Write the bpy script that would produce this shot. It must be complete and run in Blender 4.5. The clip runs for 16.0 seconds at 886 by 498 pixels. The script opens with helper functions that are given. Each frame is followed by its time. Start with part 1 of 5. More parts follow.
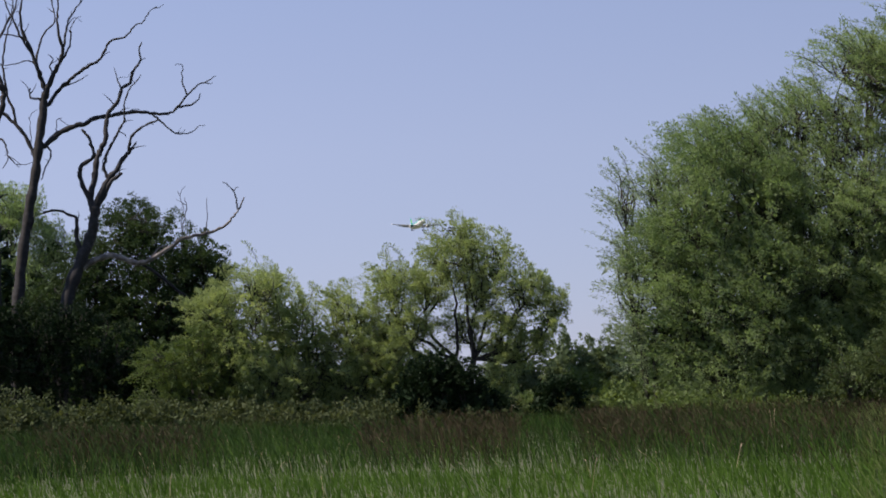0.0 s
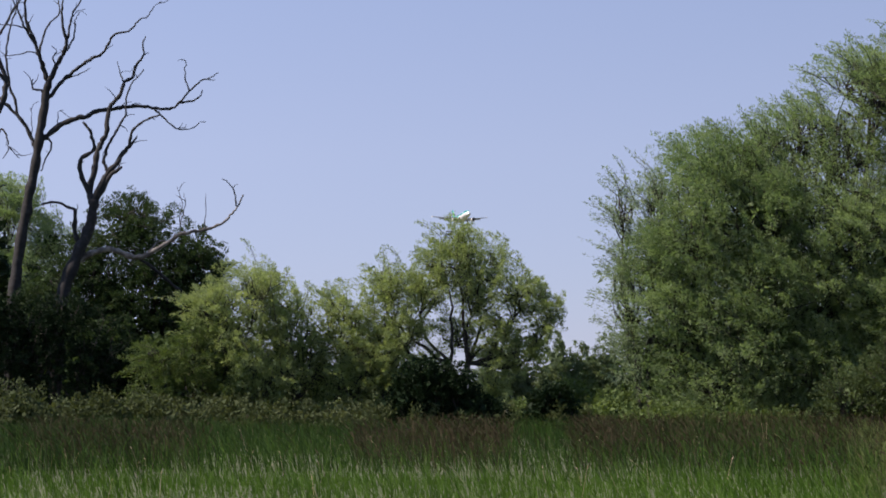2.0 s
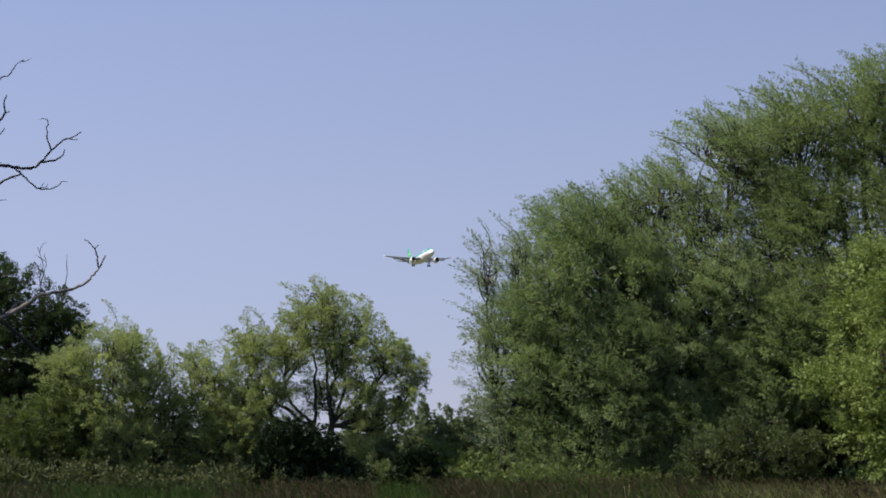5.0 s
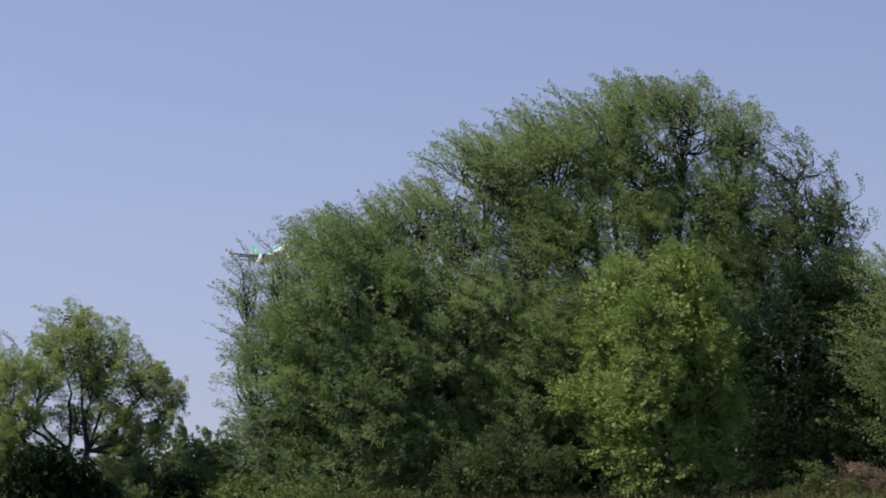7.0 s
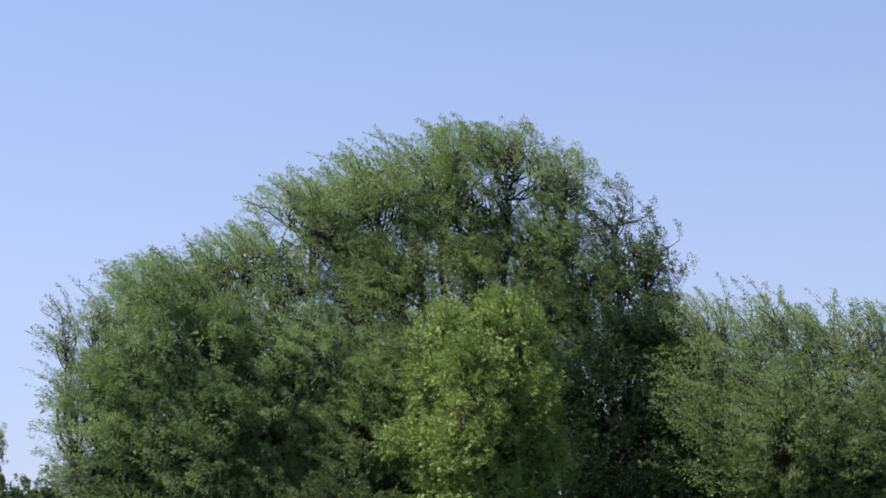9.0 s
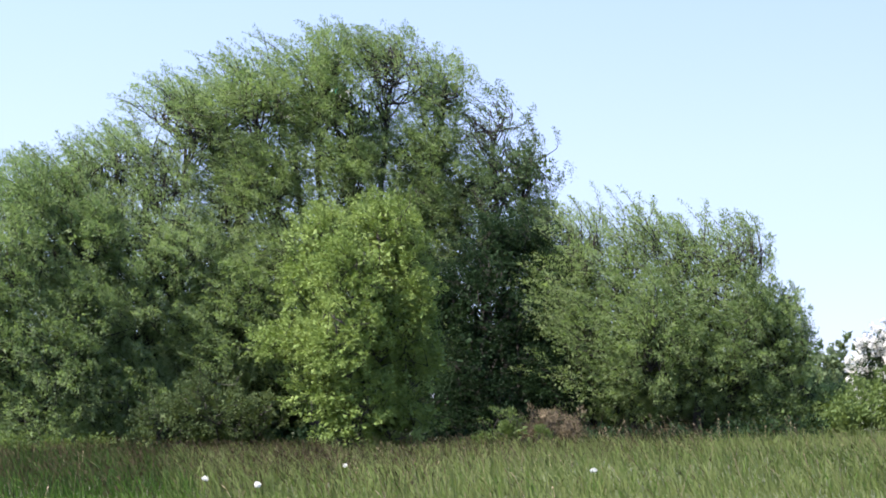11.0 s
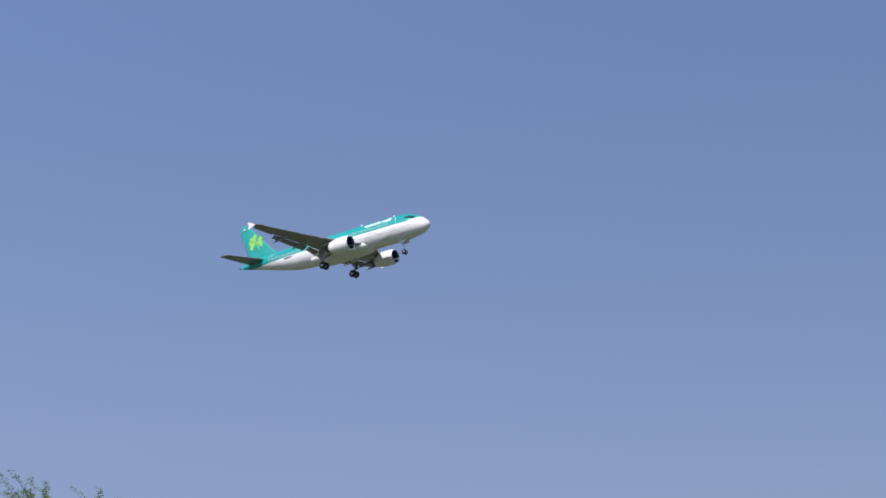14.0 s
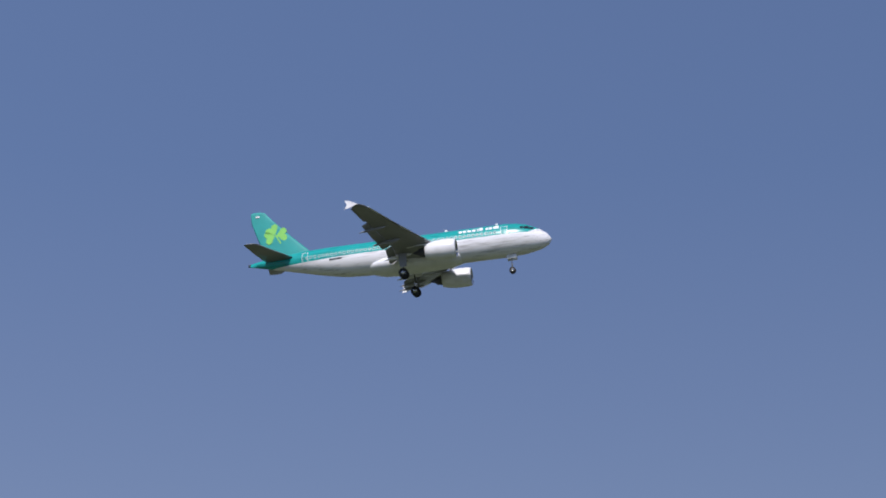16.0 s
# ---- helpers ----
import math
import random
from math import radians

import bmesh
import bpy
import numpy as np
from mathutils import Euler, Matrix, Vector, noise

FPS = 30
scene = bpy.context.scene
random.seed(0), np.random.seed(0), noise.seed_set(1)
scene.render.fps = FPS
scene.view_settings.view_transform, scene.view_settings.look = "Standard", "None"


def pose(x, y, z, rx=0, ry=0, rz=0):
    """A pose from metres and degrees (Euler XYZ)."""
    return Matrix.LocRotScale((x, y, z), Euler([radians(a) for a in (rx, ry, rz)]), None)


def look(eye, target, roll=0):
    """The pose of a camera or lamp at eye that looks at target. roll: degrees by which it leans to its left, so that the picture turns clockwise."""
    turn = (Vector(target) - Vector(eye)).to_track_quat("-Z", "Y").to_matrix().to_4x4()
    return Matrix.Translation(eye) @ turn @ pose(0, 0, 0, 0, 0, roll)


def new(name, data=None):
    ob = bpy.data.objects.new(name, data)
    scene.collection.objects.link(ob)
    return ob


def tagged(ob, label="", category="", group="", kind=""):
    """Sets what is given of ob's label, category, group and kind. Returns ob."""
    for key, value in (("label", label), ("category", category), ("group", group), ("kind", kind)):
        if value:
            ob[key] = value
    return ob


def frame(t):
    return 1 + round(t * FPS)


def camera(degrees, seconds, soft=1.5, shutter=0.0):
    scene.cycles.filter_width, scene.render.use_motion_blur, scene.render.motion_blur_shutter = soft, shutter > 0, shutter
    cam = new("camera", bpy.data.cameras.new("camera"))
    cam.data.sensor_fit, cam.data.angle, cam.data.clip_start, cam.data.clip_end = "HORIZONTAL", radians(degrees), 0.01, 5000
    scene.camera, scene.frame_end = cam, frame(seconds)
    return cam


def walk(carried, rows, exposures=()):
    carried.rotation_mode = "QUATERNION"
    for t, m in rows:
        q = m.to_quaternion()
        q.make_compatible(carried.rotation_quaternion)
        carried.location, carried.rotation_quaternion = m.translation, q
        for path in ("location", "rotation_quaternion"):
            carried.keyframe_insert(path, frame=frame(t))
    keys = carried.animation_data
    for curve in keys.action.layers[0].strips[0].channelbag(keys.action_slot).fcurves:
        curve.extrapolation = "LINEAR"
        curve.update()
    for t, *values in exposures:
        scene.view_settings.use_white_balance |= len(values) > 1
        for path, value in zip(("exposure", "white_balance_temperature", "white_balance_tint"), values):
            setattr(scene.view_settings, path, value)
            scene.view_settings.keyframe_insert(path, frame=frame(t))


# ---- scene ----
PATH = (
    (0.0, -0.17, 4.32, 1.74),
    (0.5, -0.33, 4.75, 0.06),
    (1.0, 0.15, 4.30, -0.04),
    (1.5, 0.02, 4.47, -0.01),
    (2.0, -0.38, 4.43, 0.01),
    (2.5, -1.00, 5.28, -0.42),
    (3.0, -1.98, 6.05, -0.33),
    (3.2, -2.29, 5.95, -0.09),
    (5.3, -5.61, 6.66, 0.16),
    (5.5, -6.38, 7.08, 0.19),
    (6.0, -7.77, 7.34, 0.02),
    (6.5, -8.56, 6.91, 0.63),
    (7.0, -12.22, 6.94, 1.34),
    (7.5, -13.79, 7.21, 1.10),
    (8.0, -17.31, 7.95, 1.97),
    (8.2, -17.56, 8.21, 2.00),
    (10.3, -18.84, 7.72, 2.92),
    (10.5, -19.84, 7.37, 2.58),
    (11.0, -21.71, 5.04, 1.33),
    (11.5, -24.31, 5.73, 0.80),
    (12.0, -26.98, 5.90, 2.16),
    (12.5, -29.34, 6.35, 1.68),
    (13.0, -31.60, 8.98, 2.05),
    (13.2, -33.52, 10.43, 2.06),
    (13.5, -35.63, 11.97, 1.92),
    (13.7, -37.80, 13.07, 1.46),
    (14.0, -40.79, 13.82, 1.00),
    (14.5, -47.23, 16.30, -0.70),
    (15.0, -51.75, 17.14, -1.34),
    (15.5, -58.57, 16.90, -0.31),
    (16.0, -65.57, 17.41, -0.06),
)
EYE = 1.25
EXPOSURES = ((0.0, 0.45, 7150, 19), (1.5, 0.57, 7150, 19), (3.0, 0.5, 7150, 19), (7.0, 0.42, 7050, 19), (7.5, 0.62, 6850, 18), (8.2, 0.68, 6700, 15), (10.3, 1.4, 6700, 16), (11.0, 1.58, 6650, 16), (11.4, 1.7, 6650, 16),
             (11.9, 1.7, 6620, 17), (12.5, 1.12, 6400, 16), (13.0, 0.5, 6350, 14), (13.5, 0.27, 6300, 15), (14.0, 0.09, 6250, 16), (15.0, -0.06, 6200, 17), (16.0, -0.24, 6100, 17))
cam = camera(27.53, 16.0, soft=1.8, shutter=0.15)
walk(cam, [(t, pose(0, 0, EYE, 90 + pitch, roll, yaw)) for t, yaw, pitch, roll in PATH], EXPOSURES)

# ---- light ----
SUN_AZ, SUN_EL = 102.0, 49.0  # azimuth to the left of straight ahead, height over the horizon
world = bpy.data.worlds.new("sky")
scene.world = world
world.use_nodes = True
sky = world.node_tree.nodes.new("ShaderNodeTexSky")
sky.sky_type, sky.sun_disc = "NISHITA", False
sky.sun_elevation, sky.sun_rotation = radians(SUN_EL), radians(-SUN_AZ)
sky.air_density, sky.dust_density, sky.ozone_density = 1.0, 0.2, 5.0
background = world.node_tree.nodes["Background"]
background.inputs["Strength"].default_value = 0.105
haze = world.node_tree.nodes.new("ShaderNodeMix")
haze.data_type = "RGBA"
haze.inputs[0].default_value = 0.8
upwards = world.node_tree.nodes.new("ShaderNodeSeparateXYZ")
spot = world.node_tree.nodes.new("ShaderNodeTexCoord")
thinning = world.node_tree.nodes.new("ShaderNodeValToRGB")  # the haze thins from the horizon upwards
for element, (place, colour) in zip([thinning.color_ramp.elements.new(0.13), thinning.color_ramp.elements.new(0.34), *list(thinning.color_ramp.elements)[:1]],
                                    ((0.13, (0.253, 0.321, 0.505, 1)), (0.34, (0.18, 0.272, 0.49, 1)), (0.0, (0.246, 0.308, 0.486, 1)))):
    element.position, element.color = place, colour
thinning.color_ramp.elements[-1].color = (0.15, 0.24, 0.46, 1)
tenfold = world.node_tree.nodes.new("ShaderNodeVectorMath")
tenfold.operation = "SCALE"
away_from_sun = world.node_tree.nodes.new("ShaderNodeMath")  # and pales towards the sun's side
away_from_sun.operation = "MULTIPLY_ADD"
away_from_sun.inputs[1].default_value, away_from_sun.inputs[2].default_value = -3.1, 10.0
world.node_tree.links.new(spot.outputs["Generated"], upwards.inputs[0])
world.node_tree.links.new(upwards.outputs["Z"], thinning.inputs[0])
world.node_tree.links.new(thinning.outputs[0], tenfold.inputs[0])
world.node_tree.links.new(upwards.outputs["X"], away_from_sun.inputs[0])
world.node_tree.links.new(away_from_sun.outputs[0], tenfold.inputs["Scale"])
world.node_tree.links.new(tenfold.outputs[0], haze.inputs[7])
world.node_tree.links.new(sky.outputs[0], haze.inputs[6])
world.node_tree.links.new(haze.outputs[2], background.inputs["Color"])
sun = new("sun", bpy.data.lights.new("sun", "SUN"))
sun.data.energy, sun.data.angle, sun.data.color = 5.0, radians(0.53), (1.0, 0.94, 0.86)
sun.matrix_world = look((0, 0, 60), (60 * math.sin(radians(SUN_AZ)) * math.cos(radians(SUN_EL)),
                                     -60 * math.cos(radians(SUN_AZ)) * math.cos(radians(SUN_EL)),
                                     60 - 60 * math.sin(radians(SUN_EL))))


# ---- materials ----
def nodes_of(name):
    mat = bpy.data.materials.new(name)
    mat.use_nodes = True
    tree = mat.node_tree
    return mat, tree, tree.nodes["Principled BSDF"], tree.nodes["Material Output"]


def ramp(tree, source, stops):
    node = tree.nodes.new("ShaderNodeValToRGB")
    while len(node.color_ramp.elements) < len(stops):
        node.color_ramp.elements.new(0.5)
    for element, (place, colour) in zip(node.color_ramp.elements, stops):
        element.position, element.color = place, (*colour, 1)
    tree.links.new(source, node.inputs[0])
    return node.outputs[0]


def noise_of(tree, scale, detail=4, coordinates="Object"):
    at = tree.nodes.new("ShaderNodeTexCoord")
    node = tree.nodes.new("ShaderNodeTexNoise")
    node.inputs["Scale"].default_value, node.inputs["Detail"].default_value = scale, detail
    tree.links.new(at.outputs[coordinates], node.inputs["Vector"])
    return node.outputs["Fac"]


def blend(tree, kind, factor, a, b):
    node = tree.nodes.new("ShaderNodeMix")
    node.data_type, node.blend_type = "RGBA", kind
    if isinstance(factor, float):
        node.inputs[0].default_value = factor
    else:
        tree.links.new(factor, node.inputs[0])
    for slot, value in ((6, a), (7, b)):
        if isinstance(value, tuple):
            node.inputs[slot].default_value = (*value, 1)
        else:
            tree.links.new(value, node.inputs[slot])
    return node.outputs[2]


def leaf_material(name, dark, mid, light, through_light=0.35, gloss=0.45, patch=0.5, sheen=0.3, shine=(1.45, 1.4, 0.8)):
    """Leaves: each one its own shade, drifts of colour over the crown, light shining through."""
    mat, tree, skin, out = nodes_of(name)
    geo = tree.nodes.new("ShaderNodeNewGeometry")
    own = ramp(tree, geo.outputs["Random Per Island"], ((0.0, dark), (0.5, mid), (1.0, light)))
    drift = ramp(tree, noise_of(tree, patch, 3), ((0.3, dark), (0.7, light)))
    colour = blend(tree, "MIX", 0.5, own, drift)
    tree.links.new(colour, skin.inputs["Base Color"])
    skin.inputs["Roughness"].default_value = gloss
    skin.inputs["Specular IOR Level"].default_value = sheen
    glow = tree.nodes.new("ShaderNodeBsdfTranslucent")
    tree.links.new(blend(tree, "MULTIPLY", 1.0, colour, shine), glow.inputs["Color"])
    mix = tree.nodes.new("ShaderNodeMixShader")
    mix.inputs[0].default_value = through_light
    tree.links.new(skin.outputs[0], mix.inputs[1])
    tree.links.new(glow.outputs[0], mix.inputs[2])
    tree.links.new(mix.outputs[0], out.inputs["Surface"])
    return mat


def grain_material(name, colours, scale, rough=0.8, bump=0.4, coarse=None, metallic=0.0):
    """A surface with grain at one scale and stains at another."""
    mat, tree, skin, out = nodes_of(name)
    fine = noise_of(tree, scale, 6)
    steps = [(0.25 + 0.5 * i / max(1, len(colours) - 1), c) for i, c in enumerate(colours)]
    colour = ramp(tree, fine, steps)
    wide = ramp(tree, noise_of(tree, coarse or scale / 8, 3), ((0.3, (0.75, 0.75, 0.75)), (0.7, (1.1, 1.1, 1.1))))
    tree.links.new(blend(tree, "MULTIPLY", 0.8, colour, wide), skin.inputs["Base Color"])
    skin.inputs["Roughness"].default_value, skin.inputs["Metallic"].default_value = rough, metallic
    lift = tree.nodes.new("ShaderNodeBump")
    lift.inputs["Strength"].default_value, lift.inputs["Distance"].default_value = bump, 0.02
    tree.links.new(fine, lift.inputs["Height"])
    tree.links.new(lift.outputs[0], skin.inputs["Normal"])
    return mat


def paint_material(name, colour, rough=0.3, metallic=0.0, dirt=0.12):
    """Painted or bare metal with faint streaks of grime."""
    mat, tree, skin, out = nodes_of(name)
    grime = ramp(tree, noise_of(tree, 0.7, 5), ((0.35, (1 - dirt,) * 3), (0.65, (1.0, 1.0, 1.0))))
    tree.links.new(blend(tree, "MULTIPLY", 1.0, grime, colour), skin.inputs["Base Color"])
    skin.inputs["Roughness"].default_value, skin.inputs["Metallic"].default_value = rough, metallic
    return mat


WILLOW = leaf_material("willow_leaves", (0.086, 0.132, 0.054), (0.162, 0.227, 0.097), (0.246, 0.317, 0.153), 0.48, 0.6, shine=(1.25, 1.4, 0.8))
WILLOW_PALE = leaf_material("pale_willow_leaves", (0.112, 0.168, 0.072), (0.184, 0.256, 0.122), (0.276, 0.348, 0.2), 0.5, 0.6, shine=(1.25, 1.4, 0.8))
WILLOW_GREY = leaf_material("grey_willow_leaves", (0.096, 0.149, 0.065), (0.168, 0.236, 0.111), (0.254, 0.328, 0.178), 0.5, 0.6, shine=(1.25, 1.4, 0.8))
WILLOW_SILVER = leaf_material("silver_willow_leaves", (0.13, 0.178, 0.108), (0.205, 0.262, 0.175), (0.29, 0.348, 0.26), 0.5, 0.6, shine=(1.2, 1.35, 0.9))
WILLOW_DEEP = leaf_material("deep_willow_leaves", (0.046, 0.084, 0.036), (0.082, 0.136, 0.058), (0.13, 0.19, 0.09), 0.42, 0.6)
SALLOW = leaf_material("sallow_leaves", (0.125, 0.18, 0.075), (0.2, 0.272, 0.12), (0.29, 0.365, 0.19), 0.52, 0.6)
YOUNG = leaf_material("fresh_leaves", (0.088, 0.15, 0.033), (0.148, 0.222, 0.053), (0.22, 0.3, 0.09), 0.2, 0.6)
# dark leaves; on the alder and the willows' skirt the colour includes shade
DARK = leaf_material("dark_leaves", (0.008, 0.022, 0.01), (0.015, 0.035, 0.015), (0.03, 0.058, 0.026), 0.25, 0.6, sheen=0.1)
SCRUB = leaf_material("scrub_leaves", (0.03, 0.052, 0.02), (0.058, 0.09, 0.034), (0.1, 0.14, 0.058), 0.3, 0.6, sheen=0.15)
THORN = leaf_material("thorn_leaves", (0.016, 0.036, 0.014), (0.03, 0.056, 0.022), (0.052, 0.088, 0.036), 0.3, 0.6, sheen=0.15)
# ivy and deep green shrubs; also the dark sheet behind the dead trees
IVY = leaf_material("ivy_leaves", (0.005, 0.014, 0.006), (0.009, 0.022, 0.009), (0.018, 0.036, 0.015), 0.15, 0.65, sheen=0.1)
# leaves darkened to hold the shade under the crowns
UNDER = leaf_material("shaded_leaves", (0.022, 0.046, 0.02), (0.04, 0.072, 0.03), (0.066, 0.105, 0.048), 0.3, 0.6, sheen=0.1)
BRAMBLE = leaf_material("bramble_leaves", (0.034, 0.052, 0.021), (0.06, 0.082, 0.036), (0.1, 0.124, 0.062), 0.28, 0.65, sheen=0.12)
NETTLE = leaf_material("hedge_leaves", (0.046, 0.08, 0.024), (0.084, 0.132, 0.037), (0.13, 0.19, 0.06), 0.35, 0.65)
# the haze of distance is put into this paler leaf colour
FAR = leaf_material("hazed_far_leaves", (0.07, 0.11, 0.06), (0.105, 0.15, 0.082), (0.15, 0.195, 0.115), 0.35, sheen=0.1)
BLOSSOM = leaf_material("blossom", (0.72, 0.72, 0.69), (0.84, 0.84, 0.81), (0.9, 0.9, 0.88), 0.3, 0.7, shine=(1.0, 1.0, 1.0))
STRAW = leaf_material("dry_stems", (0.16, 0.12, 0.075), (0.26, 0.2, 0.13), (0.38, 0.31, 0.21), 0.2)
GRASS_FRESH = leaf_material("fresh_grass", (0.027, 0.068, 0.01), (0.051, 0.112, 0.016), (0.084, 0.155, 0.03), 0.3, 0.6, 0.15, sheen=0.04)
GRASS_TALL = leaf_material("tall_grass", (0.05, 0.078, 0.024), (0.095, 0.13, 0.042), (0.15, 0.18, 0.075), 0.3, 0.65, 0.12, sheen=0.04)
GRASS_DARK = leaf_material("dark_grass", (0.01, 0.028, 0.007), (0.02, 0.047, 0.012), (0.036, 0.07, 0.02), 0.2, 0.6, 0.12, sheen=0.04)
GRASS_MID = leaf_material("middling_grass", (0.02, 0.05, 0.01), (0.038, 0.084, 0.015), (0.062, 0.114, 0.026), 0.25, 0.65, 0.12, sheen=0.04)
SORREL = leaf_material("seed_heads", (0.021, 0.017, 0.01), (0.037, 0.03, 0.018), (0.06, 0.049, 0.03), 0.12, 0.7, 0.15, sheen=0.04)
DRY = leaf_material("dry_grass", (0.085, 0.07, 0.045), (0.155, 0.128, 0.085), (0.25, 0.21, 0.145), 0.2, 0.8, sheen=0.05, shine=(1.0, 1.0, 0.9))
BARK = grain_material("willow_bark", ((0.012, 0.011, 0.01), (0.026, 0.023, 0.02), (0.06, 0.054, 0.047)), 9, 0.9, 0.7)
DEADWOOD = grain_material("bare_dead_wood", ((0.006, 0.006, 0.007), (0.012, 0.012, 0.013), (0.034, 0.034, 0.037)), 7, 0.85, 0.6, 0.9)
PEELED = grain_material("peeled_dead_wood", ((0.03, 0.027, 0.025), (0.1, 0.09, 0.08), (0.24, 0.22, 0.2)), 4, 0.8, 0.5, 0.7)
SOIL = grain_material("meadow_ground", ((0.04, 0.05, 0.022), (0.065, 0.08, 0.032), (0.1, 0.11, 0.055)), 3.5, 0.95, 0.6, 0.12)


# ---- mesh helpers ----
def link_mesh(name, verts, faces, material, parent=None, label="", smooth=False):
    mesh = bpy.data.meshes.new(name)
    mesh.from_pydata([tuple(v) for v in verts], [], faces)
    mesh.materials.append(material)
    if smooth:
        mesh.polygons.foreach_set("use_smooth", [True] * len(mesh.polygons))
    mesh.update()
    ob = new(name, mesh)
    ob.parent = parent
    return tagged(ob, label)


def part(name, bm, material, parent, label="", smooth=False):
    mesh = bpy.data.meshes.new(name)
    bm.to_mesh(mesh)
    bm.free()
    mesh.materials.append(material)
    if smooth:
        mesh.polygons.foreach_set("use_smooth", [True] * len(mesh.polygons))
    ob = new(name, mesh)
    ob.parent = parent
    return tagged(ob, label)


def blades_mesh(name, sets, material, parent=None, label=""):
    """A mesh of loose blades or leaves; sets: arrays (n, corners, 3)."""
    sets = [c for c in sets if len(c)]
    size = [c.shape[0] * c.shape[1] for c in sets]
    mesh = bpy.data.meshes.new(name)
    mesh.vertices.add(sum(size))
    mesh.vertices.foreach_set("co", np.concatenate([c.reshape(-1) for c in sets]).astype(np.float32))
    mesh.loops.add(sum(size))
    mesh.loops.foreach_set("vertex_index", np.arange(sum(size), dtype=np.int32))
    starts, base = [], 0
    for c, k in zip(sets, size):
        starts.append(base + np.arange(0, k, c.shape[1]))
        base += k
    starts = np.concatenate(starts).astype(np.int32)
    mesh.polygons.add(len(starts))
    mesh.polygons.foreach_set("loop_start", starts)
    mesh.materials.append(material)
    mesh.update(calc_edges=True)
    ob = new(name, mesh)
    ob.parent = parent
    return tagged(ob, label)


def unit(a):
    return a / np.maximum(np.linalg.norm(a, axis=-1, keepdims=True), 1e-9)


def tubes(paths, sides=5):
    """Vertices and faces of tapered tubes; a path is (points, radii)."""
    verts, faces = [], []
    for points, radii in paths:
        points = np.asarray(points, float)
        base = len(verts)
        ahead = unit(np.gradient(points, axis=0))
        side = unit(np.cross(ahead, np.array([0.31, 0.87, 0.12])))
        up = np.cross(side, ahead)
        for p, r, s, u in zip(points, radii, side, up):
            for k in range(sides):
                a = 2 * math.pi * k / sides
                verts.append(p + r * (math.cos(a) * s + math.sin(a) * u))
        for i in range(len(points) - 1):
            for k in range(sides):
                a, b = base + i * sides + k, base + i * sides + (k + 1) % sides
                faces.append((a, b, b + sides, a + sides))
        faces.append(tuple(base + (len(points) - 1) * sides + k for k in range(sides)))
    return verts, faces


def bend(points, steps=4, wobble=0.0, rng=None):
    """A smooth line through a few points (Catmull-Rom), with a little crookedness."""
    p = np.asarray(points, float)
    p = np.vstack((2 * p[0] - p[1], p, 2 * p[-1] - p[-2]))
    made = []
    for i in range(1, len(p) - 2):
        for k in range(steps):
            t = k / steps
            made.append(0.5 * (2 * p[i] + (p[i + 1] - p[i - 1]) * t + (2 * p[i - 1] - 5 * p[i] + 4 * p[i + 1] - p[i + 2]) * t * t
                               + (3 * p[i] - p[i - 1] - 3 * p[i + 1] + p[i + 2]) * t ** 3))
    made.append(p[-2])
    made = np.array(made)
    if wobble:
        made[1:-1] += rng.normal(0, wobble, (len(made) - 2, 3))
    return made


def at(az, d):
    """The spot d metres from the viewing place, az degrees to the left of straight ahead."""
    return -d * math.sin(radians(az)), d * math.cos(radians(az))


# ---- foliage ----
WIND = np.array((-0.55, 0.1, 0.0))


def leaves_on(starts, ways, lengths, per, size, rng, droop=0.25, jitter=0.05, flag=0.6):
    """Leaves set along many shoots: corners (n, 3, 3)."""
    n = len(starts)
    k = (np.arange(per) + 0.6) / per
    f = np.clip(k[None, :] + rng.uniform(-0.5, 0.5, (n, per)) / per, 0, 1)
    way = ways[:, None, :]
    spot = starts[:, None, :] + way * (f * lengths[:, None])[..., None]
    spot[..., 2] -= droop * (f ** 2) * lengths[:, None]
    spot += WIND * ((f ** 2) * lengths[:, None] * flag)[..., None]
    spot += rng.normal(0, jitter, spot.shape)
    out = unit(rng.normal(0, 1, spot.shape))
    out -= (out * way).sum(-1, keepdims=True) * way
    axis = unit(1.0 * way + 0.42 * unit(out) + rng.normal(0, 0.2, spot.shape) + np.array((0, 0, -0.15)))
    flat = unit(np.cross(axis, rng.normal(0, 1, spot.shape)))
    long = (size[0] * rng.uniform(0.65, 1.25, spot.shape[:2]))[..., None]
    wide = (size[1] * rng.uniform(0.7, 1.2, spot.shape[:2]))[..., None]
    base = spot + axis * long * 0.2
    c = np.stack((base + flat * wide * 0.5, spot + axis * long, base - flat * wide * 0.5), 2)
    return c.reshape(-1, 3, 3)


def clumps_of(lobes, rng):
    """Each lobe of a crown breaks into tufts of uneven size."""
    made = []
    for u, v, z, ru, rv, rz in lobes:
        r = np.array((ru, rv, rz))
        for _ in range(int(5 + 5 * r.mean())):
            d = unit(rng.normal(0, 1, 3))
            size = r * rng.uniform(0.28, 0.55)
            size[2] *= rng.uniform(0.9, 1.5)
            c = np.array((u, v, z)) + d * (r * 1.02 - size * 0.55) * rng.uniform(0.7, 1.0)
            made.append((*c, *size))
    return made


